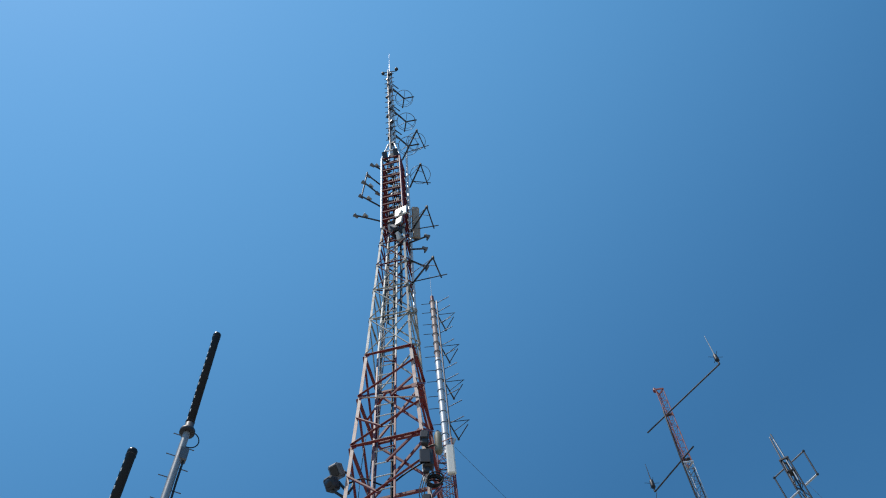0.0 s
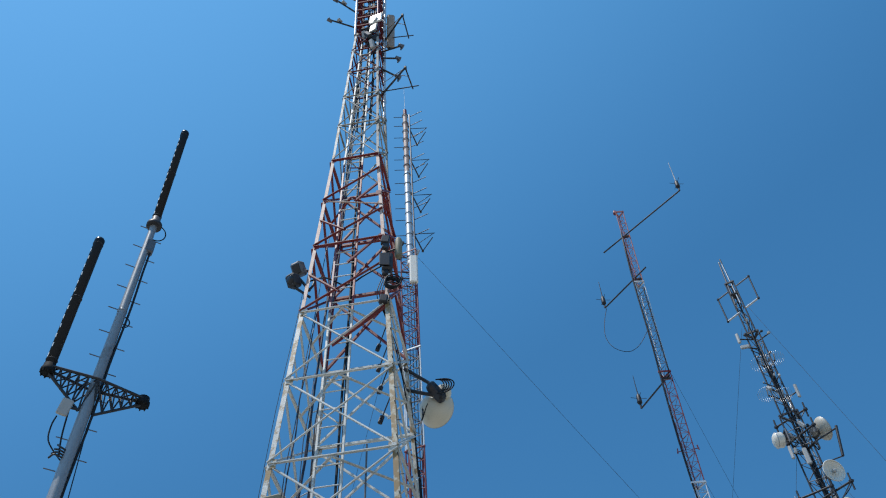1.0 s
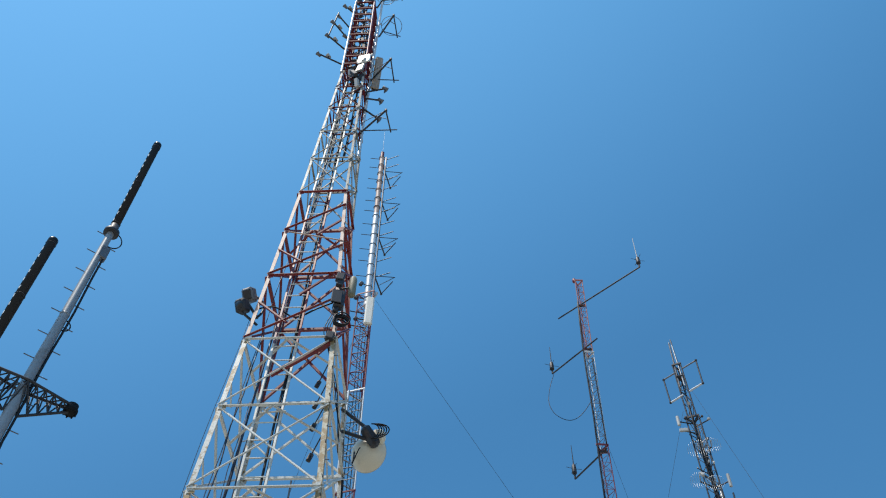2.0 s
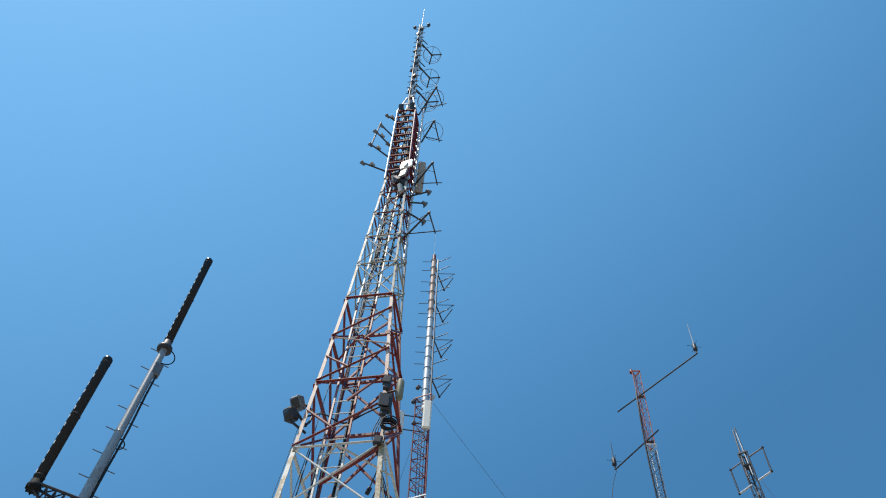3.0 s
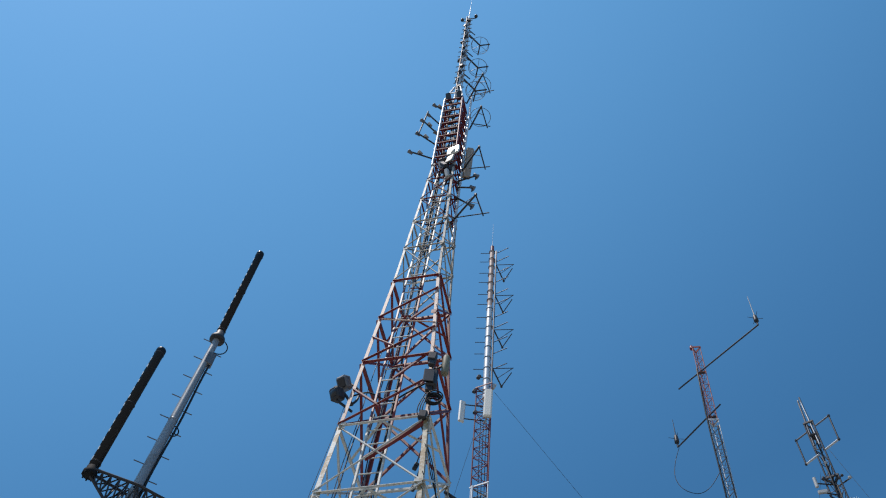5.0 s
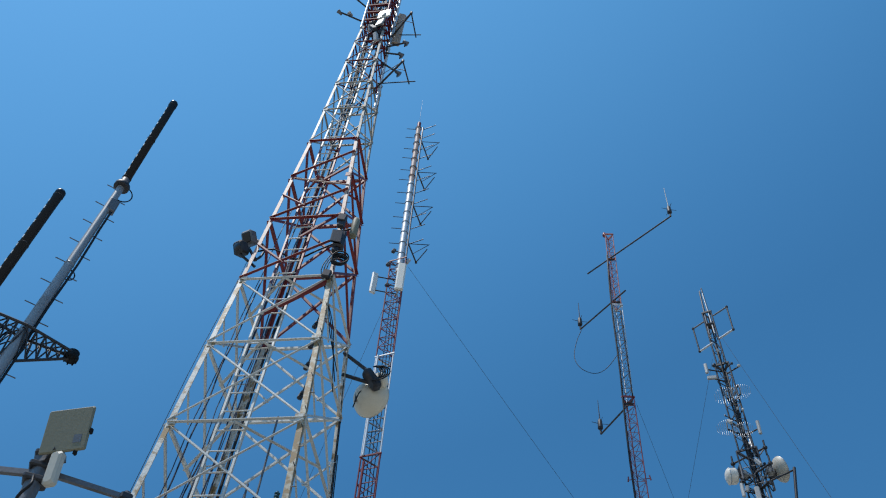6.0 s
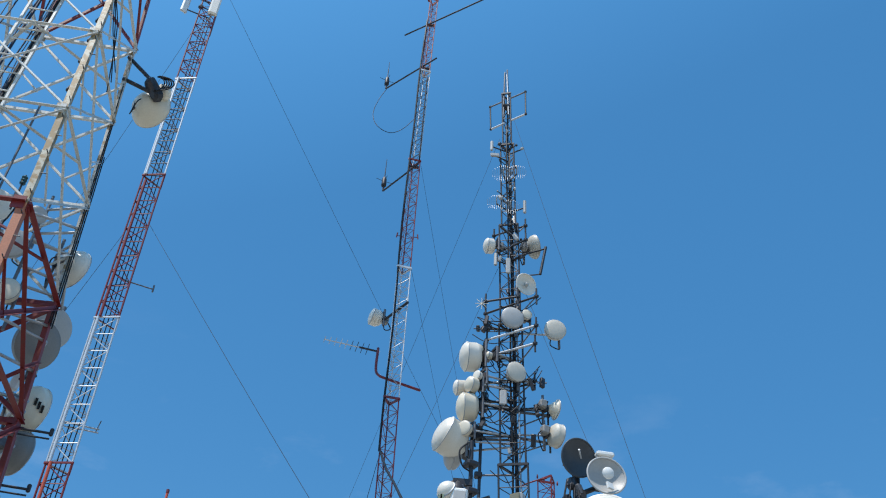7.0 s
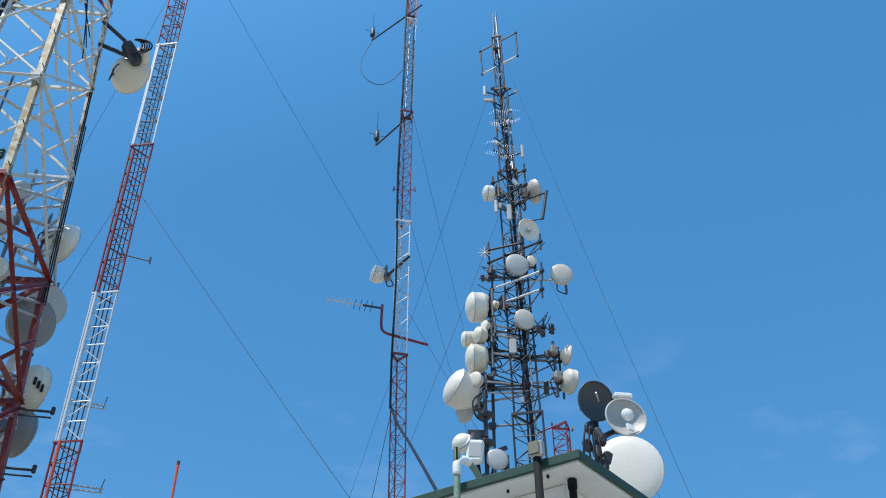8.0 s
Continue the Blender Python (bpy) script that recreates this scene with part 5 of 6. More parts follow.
for i in range(3):
    solid("feeder_cable", Geo().path([m_axis(z) + MR * (-0.16 + 0.12 * i + 0.01 * math.sin(z)) - MN * 0.05 for z in range(1, 32)], 0.017, 6), BLACK, "black feeder cable tied up the guyed mast", "cable", group="feeder cables")
t = thing("side_antenna", tuple(m_axis(18) + MR * 0.4), "small dark stub antenna on a side arm of the mast", "antenna")
part("arm", Geo().tube(m_axis(18.05) - MR * 0.1, m_axis(18.0) + MR * 0.95, 0.022, 6), MID_STEEL, t)
part("stub", Geo().tube(m_axis(17.9) + MR * 0.92, m_axis(18.15) + MR * 0.92, 0.03, 8), MID_STEEL, t)
for z, l, w in ((13.1, 0.62, 0.45), (10.8, 1.0, 0.2)):
    t = thing("side_bracket", tuple(m_axis(z)), "grey bracket arms with rods on the guyed mast", "bracket")
    part("arm", Geo().tube(m_axis(z) - MR * w, m_axis(z) + MR * l, 0.025, 6), GALV, t)
    part("arm", Geo().tube(m_axis(z - 0.12) - MR * 0.2, m_axis(z - 0.1) + MR * l, 0.022, 6), GALV, t)
    part("rod", Geo().tube(m_axis(z - 0.12) + MR * (l - 0.08), m_axis(z + 0.26) + MR * (l - 0.02), 0.016, 6), MID_STEEL, t)

# ---- side arms on the slim mast ----


def whip_arm(z, ends, whip_at, h=0.75):
    t = thing("whip_antenna_arm", (MAST_R[0], MAST_R[1], z), "dark side arm on the slim mast carrying a whip antenna", "antenna", "whip arms")
    A, B = V((*ends[0], z)), V((*ends[1], z))
    part("arm", Geo().tube(A, B, 0.026, 8), DARK_STEEL, t)
    W = (A, B)[whip_at]
    part("elbow", Geo().path([W, W + V((0, 0, 0.05)), W + V((0, 0, 0.25))], 0.03, 6), DARK_STEEL, t)
    part("base_coil", Geo().lathe(Matrix.Translation(W + V((0, 0, 0.2))), [(0, 0), (0.07, 0), (0.075, 0.05), (0.065, 0.28), (0.03, 0.36), (0, 0.37)], 12), DARK_STEEL, t)
    part("whip", Geo().tube(W + V((0, 0, 0.5)), W + V((0, 0, 0.55 + h)), 0.017, 6, 0.008), DISH_GREY if h > 0.8 else DARK_STEEL, t)
    for w in (20, 110, 200, 290):
        d = V((math.cos(radians(w)), math.sin(radians(w)), 0.1))
        part("radial", Geo().tube(W + V((0, 0, 0.38)), W + V((0, 0, 0.38)) + d * 0.24, 0.008, 5), DARK_STEEL, t)
    part("clamp", Geo().box(Matrix.Translation(V((MAST_R[0], MAST_R[1], z)) + r_bow(z)), 0.30, 0.10, 0.07, 0.02), DARK_STEEL, t)


whip_arm(25.9, ((0.87, 21.2), (3.65, 19.25)), 1, 1.1)
whip_arm(23.7, ((0.47, 21.65), (1.97, 20.25)), 0)
whip_arm(19.4, ((0.78, 21.78), (1.72, 20.56)), 0)
solid("drooping_cable", Geo().path([V((0.50, 21.5, 23.5)), V((0.32, 21.2, 22.6)), V((0.24, 20.95, 21.7)), V((0.42, 20.8, 21.05)), V((0.80, 20.75, 20.75)), V((1.15, 20.72, 20.9)), V((1.50, 20.7, 21.4))], 0.010, 5), BLACK, "thin black cable drooping from a whip antenna", "cable")
solid("feeder_cable", Geo().path([V((MAST_R[0] - 0.14 + 0.02 * math.sin(z), MAST_R[1] - 0.12, z)) + r_bow(z) for z in [26 - 1.1 * i for i in range(15)]] + [V((1.51, 20.5, 10.54)), V((1.68, 19.8, 9.79)), V((1.85, 19.0, 9.15)), V((2.10, 17.4, 7.94)), V((2.28, 15.6, 6.75)), V((2.38, 14.6, 6.0))], 0.026, 6), BLACK, "black feeder cable running down the slim mast", "cable", group="feeder cables")
solid("feeder_cable", Geo().path([V((MAST_R[0] + 0.12, MAST_R[1] - 0.1, z)) for z in [23.2 - 0.6 * i for i in range(7)]], 0.018, 6), BLACK, "black feeder cable running down the slim mast", "cable", group="feeder cables")
t, px = drum_dish(V((0.93, 21.33, 14.66)), (-0.85, -0.25, 0.15), 0.44, "small cream drum dish on a dark arm from the slim mast", RADOME_WHITE, depth=0.42, pipe=0.5, bulge=0.3, dome=0.14)
strut(t, (1.18, 21.4, 14.55), (1.80, 20.52, 14.6), 0.035)
t = thing("yagi_antenna", (1.46, 20.62, 12.4), "thin yagi antenna on a bent red pipe arm", "antenna")
part("arm", Geo().path([V((2.27, 20.96, 12.42)), V((1.5, 20.64, 12.45)), V((1.28, 20.66, 12.55)), V((1.2, 20.7, 12.75)), V((1.2, 20.75, 13.35))], 0.032, 8), DARK_RED, t)
part("boom", Geo().tube((1.24, 20.84, 13.3), (-0.08, 20.5, 13.3), 0.016, 6), PALE_GALV, t)
part("rear_boom", Geo().tube((1.22, 20.83, 13.3), (0.75, 20.71, 13.3), 0.026, 6), DARK_STEEL, t)
for i in range(9):
    s = i / 8
    c = V((0.95, 20.77, 13.3)).lerp(V((-0.06, 20.5, 13.3)), s)
    part("element", Geo().tube(c - V((0.04, -0.13, 0.07)) * (1 - 0.4 * s), c + V((0.04, -0.13, 0.07)) * (1 - 0.4 * s), 0.008, 5), DARK_STEEL if s < 0.5 else PALE_GALV, t)
t = thing("lamp_bracket", (MAST_R[0], MAST_R[1], 16.9), "small dark obstruction lamps on the slim mast", "lamp")
for s in (-1, 1):
    part("lamp", Geo().tube((MAST_R[0] + 0.28 * s, MAST_R[1], 16.8), (MAST_R[0] + 0.26 * s, MAST_R[1], 16.95), 0.018, 8), DARK_RED, t)
    part("stem", Geo().tube((MAST_R[0] + 0.26 * s, MAST_R[1], 16.85), (MAST_R[0] + 0.1 * s, MAST_R[1], 16.85), 0.012, 6), DARK_RED, t)
t = thing("top_lamp", (MAST_R[0] - 0.05, MAST_R[1], 27.2), "dark red obstruction lamp on top of the slim mast", "lamp")
part("lamp", Geo().lathe(Matrix.Translation((MAST_R[0] - 0.05, MAST_R[1], 27.22)), [(0, 0), (0.06, 0), (0.065, 0.05), (0.05, 0.16), (0, 0.2)], 12), DARK_RED, t)

# ---- the dark mast and its dishes ----
FN = V((0.131, 0.991, 0))
FR = V((0.991, -0.131, 0))


def f_at(u, z, off=0.0):
    return V((4.10, 19.50, z)) + FR * u + FN * off


def f_dir(az, tilt=0.0):
    """0: towards the path, 90: to its right, 180: away."""
    a = radians(az)
    return (-FN * math.cos(a) + FR * math.sin(a)) + V((0, 0, math.tan(radians(tilt))))


FL = "cream microwave dish on the crowded dark lattice mast"
for u, z, dia, az, mat, dep, cone, off in (
        (-0.50, 15.66, 0.38, -75, RADOME_WHITE, 0.45, False, -0.2), (0.66, 15.80, 0.58, 108, RADOME_PALE, 0.16, False, 0.0),
        (0.13, 13.36, 0.50, 18, DISH_GREY, 0.25, False, -0.45), (0.46, 13.56, 0.22, 20, RADOME, 0.5, False, -0.3), (1.09, 13.22, 0.48, 12, RADOME_PALE, 0.28, False, -0.2),
        (-0.90, 12.52, 0.66, -76, RADOME_WHITE, 0.42, False, -0.1), (-0.64, 11.92, 0.2, -40, RADOME_WHITE, 0.5, False, -0.3), (0.22, 11.93, 0.44, 28, RADOME_PALE, 0.22, False, -0.45),
        (-1.08, 11.78, 0.34, -78, RADOME_WHITE, 0.6, False, 0.0), (-0.79, 11.69, 0.34, -55, RADOME, 0.5, False, -0.3), (-0.93, 11.24, 0.62, -78, RADOME, 0.45, False, -0.1),
        (-1.30, 10.60, 0.80, -62, RADOME_WHITE, 0.40, False, -0.1), (-1.16, 10.36, 0.64, -70, DISH_GREY, 0.24, False, 0.35), (-0.87, 10.61, 0.30, -25, RADOME, 0.45, False, -0.35),
        (1.06, 11.28, 0.44, 112, RADOME, 0.32, True, 0.0), (1.11, 10.64, 0.50, 118, RADOME_PALE, 0.34, False, 0.0), (-0.42, 12.50, 0.16, -60, RADOME, 0.6, False, -0.2), (-0.62, 12.68, 0.2, 20, RADOME, 0.6, False, -0.2)):
    lab = "white horn-shaped microwave dish on the crowded dark mast" if cone else "small cream drum antenna on the crowded dark mast" if dia < 0.36 else FL
    t, px = drum_dish(f_at(u, z, off), f_dir(az, 20 if dia > 0.75 or dep < 0.2 else -4), dia, lab, mat, depth=dep, cone=cone, pipe=0.7 if dia > 0.4 else 0.4, dome=0.2 if -120 < az < -50 else 0.07, bulge=0.34 if dia > 0.75 else 0.12)
    strut(t, px, f_axis(px.z), 0.024, GALV)
t, px = open_dish(f_at(0.44, 14.38, -0.35), f_dir(32, -10), 0.52, "white ringed parabolic dish on the crowded dark mast", RADOME_WHITE, group="microwave dishes", feed=False)
part("feed_cap", Geo().lathe(at(f_at(0.44, 14.38, -0.33), f_dir(32, -10)), [(0, -0.02), (0.05, -0.02), (0.055, 0.02), (0.03, 0.05), (0, 0.055)], 16), DISH_GREY, t)
strut(t, px, f_axis(px.z), 0.024, GALV)
random.seed(8)
for i in range(22):
    z = random.choice((12.5, 12.1, 11.8, 11.3, 11.2, 10.7, 13.3, 10.6, 11.25))
    side = 1 if i % 4 == 3 else -1
    c = f_at(side * random.uniform(0.42, 0.78), z + random.uniform(-0.2, 0.25), random.uniform(-0.2, 0.1))
    b = thing("mount_hardware", tuple(c), "dark bolted mount hardware behind a dish", "bracket", "mount hardware")
    part("block", Geo().box(Matrix.Translation(c) @ pose(0, 0, 0, random.uniform(-25, 25), random.uniform(-25, 25), random.uniform(0, 90)), 0.11, 0.08, random.uniform(0.12, 0.32), 0.012), DARK_STEEL, b)
    part("bolt", Geo().tube(c - FR * 0.1, c + FR * 0.1, 0.018, 6), MID_STEEL, b)
    part("stub", Geo().tube(c, f_axis(z), 0.016, 5), DARK_STEEL, b)
# side frame that carries the grey dish
t = thing("dish_frame", (4.37, 19.2, 15.31), "dark steel side frame under the grey dish on the mast", "bracket")
for a, b, r in (((4.37, 19.2, 15.31), (4.99, 19.2, 15.6), 0.022), ((4.99, 19.2, 15.65), (4.84, 19.2, 14.79), 0.034), ((4.43, 19.2, 14.7), (4.84, 19.2, 14.79), 0.016)):
    strut(t, a, b, r)
strut(t, (4.37, 19.2, 15.31), f_axis(15.31), 0.022)
strut(t, (4.43, 19.2, 14.7), f_axis(14.70), 0.016)
# standoff bars
for z, a, b, mat, r in ((16.4, (3.80, 19.83), (4.52, 19.34), DARK_STEEL, 0.024), (15.7, (3.87, 19.65), (4.48, 19.06), DARK_STEEL, 0.024), (14.0, (3.59, 19.40), (4.30, 19.10), DARK_STEEL, 0.026),
                     (13.9, (3.63, 19.74), (4.69, 18.9), DARK_STEEL, 0.026), (13.0, (3.65, 19.5), (4.65, 18.77), PALE_GALV, 0.027), (12.6, (3.56, 19.65), (4.64, 18.88), PALE_GALV, 0.027),
                     (11.9, (3.51, 19.58), (4.69, 19.29), GALV, 0.03), (10.6, (3.42, 19.7), (4.26, 19.6), MID_STEEL, 0.03), (11.45, (3.42, 19.6), (4.2, 19.5), MID_STEEL, 0.03), (11.2, (4.2, 19.45), (5.0, 19.5), MID_STEEL, 0.03), (10.6, (4.2, 19.45), (5.05, 19.6), MID_STEEL, 0.03)):
    t = thing("standoff_arm", (*a, z), "steel standoff arm clamped across the dark mast", "bracket", "standoff arms")
    A, B = V((*a, z)), V((*b, z))
    part("tube", Geo().tube(A, B, r, 8), mat, t)
    for e in (A, B):
        part("upright", Geo().tube(e - V((0, 0, 0.22)), e + V((0, 0, 0.22)), 0.022, 8), DARK_STEEL, t)
        part("clamp", Geo().box(Matrix.Translation(e) @ pose(0, 0, 0, 0, 0, 30), 0.09, 0.09, 0.08, 0.015), DARK_STEEL, t)
    part("brace", Geo().tube(B, f_axis(z - 0.4), 0.016, 6), MID_STEEL, t)
# frame dipoles near the top
t = thing("frame_dipole", tuple(f_axis(20)), "rectangular tube dipole frame across the mast top", "antenna")
hi = [V((3.60, 19.72, 21.1)), V((4.50, 19.04, 21.1))]
lo = [V((3.63, 19.69, 20.15)), V((4.50, 19.01, 20.15))]
for k in (0, 1):
    other = hi[1 - k]
    part("upper_bar", Geo().tube(hi[k], hi[k].lerp(hi[1 - k], 0.4), 0.022, 8), MID_STEEL, t)
    part("lower_bar", Geo().tube(lo[k], lo[k].lerp(lo[1 - k], 0.4), 0.028, 8), PALE_GALV, t)
    part("element", Geo().tube(lo[k], hi[k], 0.022, 8), DARK_STEEL, t)
    for c in (lo[k], hi[k]):
        part("end_cap", Geo().box(Matrix.Translation(c), 0.07, 0.07, 0.08, 0.02), DARK_STEEL, t)
part("clamp", Geo().box(Matrix.Translation(f_axis(20.9)), 0.24, 0.22, 0.09, 0.03), DARK_STEEL, t)
for k in range(4):
    a = f_axis(21.3) + V((0.10 * math.cos(k * 1.57 + 0.5), 0.10 * math.sin(k * 1.57 + 0.5), 0))
    t2 = thing("top_rod", tuple(a), "slender upright rod at the dark mast's top", "rod", "top rods")
    part("rod", Geo().tube(a - V((0, 0, 0.8)), f_axis(22.55 - 0.1 * k) + (a - f_axis(21.3)) * 0.45, 0.022, 6), GALV if k % 2 else MID_STEEL, t2)
# small panels and grid antennas
for u, z, h, w, az in ((-0.44, 19.1, 0.42, 0.10, -30), (-0.35, 18.75, 0.14, 0.3, 0), (-0.28, 15.2, 0.45, 0.1, -20), (0.02, 15.0, 0.55, 0.14, 0), (0.42, 16.9, 0.5, 0.1, 30), (-0.06, 11.40, 0.42, 0.2, 0), (0.36, 19.0, 0.1, 0.1, 0)):
    t = thing("small_panel", tuple(f_at(u, z, -0.2)), "small pale panel antenna on the dark mast", "antenna", "small panels")
    part("body", Geo().box(Matrix.Translation(f_at(u, z, -0.25)) @ pose(0, 0, 0, 0, 0, az), w * 0.8, 0.07, h * 0.85, 0.02), DISH_GREY, t)
    part("bracket", Geo().tube(f_at(u, z, -0.22), f_axis(z), 0.02, 6), DARK_STEEL, t)
for u, z, r in ((-0.12, 17.95, 0.30), (0.22, 18.0, 0.26), (-0.28, 16.95, 0.26), (0.06, 16.8, 0.24)):
    t = thing("grid_dish", tuple(f_at(u, z, -0.25)), "pale wire grid parabolic antenna on the dark mast", "antenna", "grid dishes")
    c = f_at(u, z, -0.3)
    for i in range(-5, 6):
        x = r * i / 5.5
        y = math.sqrt(max(0, r * r - x * x))
        part("wire", Geo().path([c + FR * x + V((0, 0, -y)) - FN * 0.06, c + FR * x + FN * 0.02, c + FR * x + V((0, 0, y)) - FN * 0.06], 0.005, 4), GALV, t)
    part("feed", Geo().tube(c, c - FN * 0.26, 0.016, 6), GALV, t)
    part("bracket", Geo().tube(c, f_axis(z), 0.022, 6), DARK_STEEL, t)
t = thing("spider_antenna", tuple(f_at(-0.58, 13.92, -0.2)), "small pale cross-shaped antenna on a bracket", "antenna")
for k in range(4):
    w = k * 0.785
    d = FR * math.cos(w) * 0.16 + V((0, 0, math.sin(w) * 0.16))
    part("element", Geo().tube(f_at(-0.58, 13.92, -0.2) - d, f_at(-0.58, 13.92, -0.2) + d, 0.007, 6), RADOME, t)
part("bracket", Geo().tube(f_at(-0.58, 13.92, -0.2), f_at(-0.5, 13.95, 0.0), 0.02, 6), DARK_STEEL, t)
# feeder bundle in the mast, with pale pipes
for i, (dx, dy, r, mat) in enumerate(((-0.05, -0.12, 0.022, BLACK), (0.02, -0.1, 0.02, BLACK), (0.06, -0.05, 0.025, DARK_STEEL), (0.12, -0.1, 0.02, GALV))):
    pts = [f_axis(z) + V((dx + 0.015 * math.sin(z * 2 + i), dy, 0)) for z in range(1, 21 - i)]
    solid("feeder_cable", Geo().path(pts, r, 6), mat, "dark feeder cable bundled inside the dark mast", "cable", group="feeder cables")
random.seed(33)
for i in range(26):
    z = random.uniform(9.9, 14.2)
    a = f_axis(z) + V((random.uniform(-0.25, 0.25), -0.2, 0))
    b = f_at(random.choice((-1, -1, 1)) * random.uniform(0.3, 0.8), z + random.uniform(-0.2, 0.5), -0.1)
    mid = a.lerp(b, 0.5) - V((0, 0.05, random.uniform(0.15, 0.4)))
    solid("jumper_cable", Geo().path([a, a.lerp(mid, 0.5) - V((0, 0, 0.06)), mid, mid.lerp(b, 0.5) - V((0, 0, 0.04)), b], 0.011, 5), BLACK, "thin black jumper cable slung from a dish", "cable", group="jumper cables")
for i in range(34):
    z = random.uniform(9.9, 20.0)
    s = random.uniform(0.035, 0.085)
    c = f_axis(z) + V((random.uniform(-0.34, 0.34), random.uniform(-0.32, -0.1), 0))
    t = thing("clamp_box", tuple(c), "small dark bracket hardware on the dark mast", "box")
    part("housing", Geo().box(Matrix.Translation(c) @ pose(0, 0, 0, random.uniform(-25, 25), random.uniform(-25, 25), random.uniform(0, 90)), s, s, s * random.uniform(1, 2.6), 0.012), DARK_STEEL if i % 4 else DISH_GREY, t)
    part("stub", Geo().tube(c, f_axis(z), 0.014, 5), DARK_STEEL, t)
sp = thing("support_pole", tuple(f_at(-0.58, 0, 0.0)), "dark upright pole carrying stacked dishes beside the mast", "pole")
part("shaft", Geo().tube(f_at(-0.62, 0.0, 0.05), f_at(-0.50, 13.0, 0.05), 0.034, 10), DARK_STEEL, sp)
for z in (12.55, 11.45, 10.62, 9.75):
    part("collar", Geo().box(Matrix.Translation(f_at(-0.56, z, 0.05)), 0.16, 0.16, 0.12, 0.02), DARK_STEEL, sp)
    part("tie", Geo().tube(f_at(-0.56, z, 0.05), f_axis(z), 0.022, 6), MID_STEEL, sp)

# ---- on and along the building ----
def pipe_path(name, pts, r, mat, label, fittings=(), cap=None):
    t = thing(name, tuple(V(pts[0])), label, "pipe")
    part("pipe", Geo().path(pts, r, 12), mat, t)
    for p, d in fittings:
        part("coupling", Geo().tube(V(p) - V(d) * 0.05, V(p) + V(d) * 0.05, r * 1.22, 12), cap or mat, t)
    return t


OUT = -W
# grey-green conduit with a white bend that turns over the roof edge
e = RC + U * 1.46 + OUT * 0.10
t = pipe_path("conduit_pipe", [e + V((0, 0, 0.0)), e + V((0, 0, RT - 0.05)), e + V((0, 0, RT + 0.12))], 0.038, PIPE_GREEN, "grey-green conduit pipe with a white bend over the roof edge",
              [(e + V((0, 0, RT - 0.28)), (0, 0, 1)), (e + V((0, 0, RT - 0.85)), (0, 0, 1)), (e + V((0, 0, RT - 1.6)), (0, 0, 1))], PIPE_BLACK)
part("bend", Geo().path([e + V((0, 0, RT + 0.05)), e + V((0, 0, RT + 0.17)), e + V((0.03, 0.03, RT + 0.23)), e + V((0.08, 0.07, RT + 0.26)), e + V((0.15, 0.13, RT + 0.25))], 0.047, 14), WHITE_PLASTIC, t, "white plastic bend")
part("pipe_end", Geo().path([e + V((0.13, 0.11, RT + 0.255)), e + V((0.22, 0.2, RT + 0.19)), e + V((0.32, 0.30, RT + 0.03)), e + V((0.36, 0.34, RT - 0.01))], 0.036, 12), PIPE_GREEN, t)
# black downpipe with pale square box on top
e = RC + U * 0.45 + OUT * 0.075
t = pipe_path("black_downpipe", [e, e + V((0, 0, RT - 0.01))], 0.043, PIPE_BLACK, "black downpipe under a pale square junction box",
              [(e + V((0, 0, RT - 0.55)), (0, 0, 1)), (e + V((0, 0, RT - 1.4)), (0, 0, 1))])
bm2 = Matrix.Translation(e + V((0, 0, RT + 0.08))) @ Matrix((U, W, U.cross(W))).transposed().to_4x4()
part("junction_box", Geo().box(bm2, 0.155, 0.10, 0.18, 0.02), DISH_GREY, t, "pale grey square junction box")
part("box_lid", Geo().box(bm2 @ Matrix.Translation((0, -0.065, 0)), 0.125, 0.02, 0.145, 0.008), PANEL, t)
e = RC + OUT * -0.36 + U * 0.30
t = pipe_path("black_downpipe", [e, e + V((0, 0, RT - 0.16))], 0.042, PIPE_BLACK, "black downpipe fixed to the white wall's corner", [(e + V((0, 0, RT - 0.19)), (0, 0, 1)), (e + V((0, 0, RT - 0.8)), (0, 0, 1))])
for u_, w_ in ((1.0, 0.2), (0.45, 0.12)):
    c = RC + U * u_ + W * w_ + V((0, 0, RT - 0.135))
    part("soffit_nail", Geo().tube(c, c - V((0, 0, 0.03)), 0.016, 8), PIPE_BLACK, house)

# small camera dish, box and little dish by the dark pole on the roof
rp = thing("roof_pole", (2.800, 13.0, RT), "dark short pole with clamps standing on the roof", "pole")
part("shaft", Geo().tube((2.800, 13.0, RT - 0.01), (2.800, 13.0, 6.95), 0.028, 10), DARK_STEEL, rp)
for z in (6.62, 6.25, 5.8):
    part("clamp", Geo().box(Matrix.Translation((2.800, 13.0, z)) @ pose(0, 0, 0, 0, 0, 25), 0.17, 0.15, 0.08, 0.02), DARK_STEEL, rp)
part("cable", Geo().path([(2.760, 12.95, 6.9), (2.640, 12.9, 6.75), (2.680, 12.9, 6.55), (2.780, 12.95, 6.5)], 0.012, 5), BLACK, rp)
t, px = drum_dish(V((2.500, 12.98, 6.24)), (-0.6, -0.62, 0.45), 0.25, "little white radome antenna clamped to the roof pole", RADOME_WHITE, depth=0.3, pipe=0.3, radio=False, bulge=0.25, dome=0.34)
strut(t, px, (2.800, 13.0, 6.25), 0.03)
part("dark_cover", Geo().lathe(at(V((2.600, 13.0, 6.26)), (-0.3, -0.8, 0.2)), [(0, 0.05), (0.11, 0.05), (0.12, 0), (0.1, -0.08), (0, -0.1)], 18), DARK_STEEL, t)
b = thing("roof_box", (2.660, 12.98, 5.98), "white plastic equipment box on the roof pole", "box")
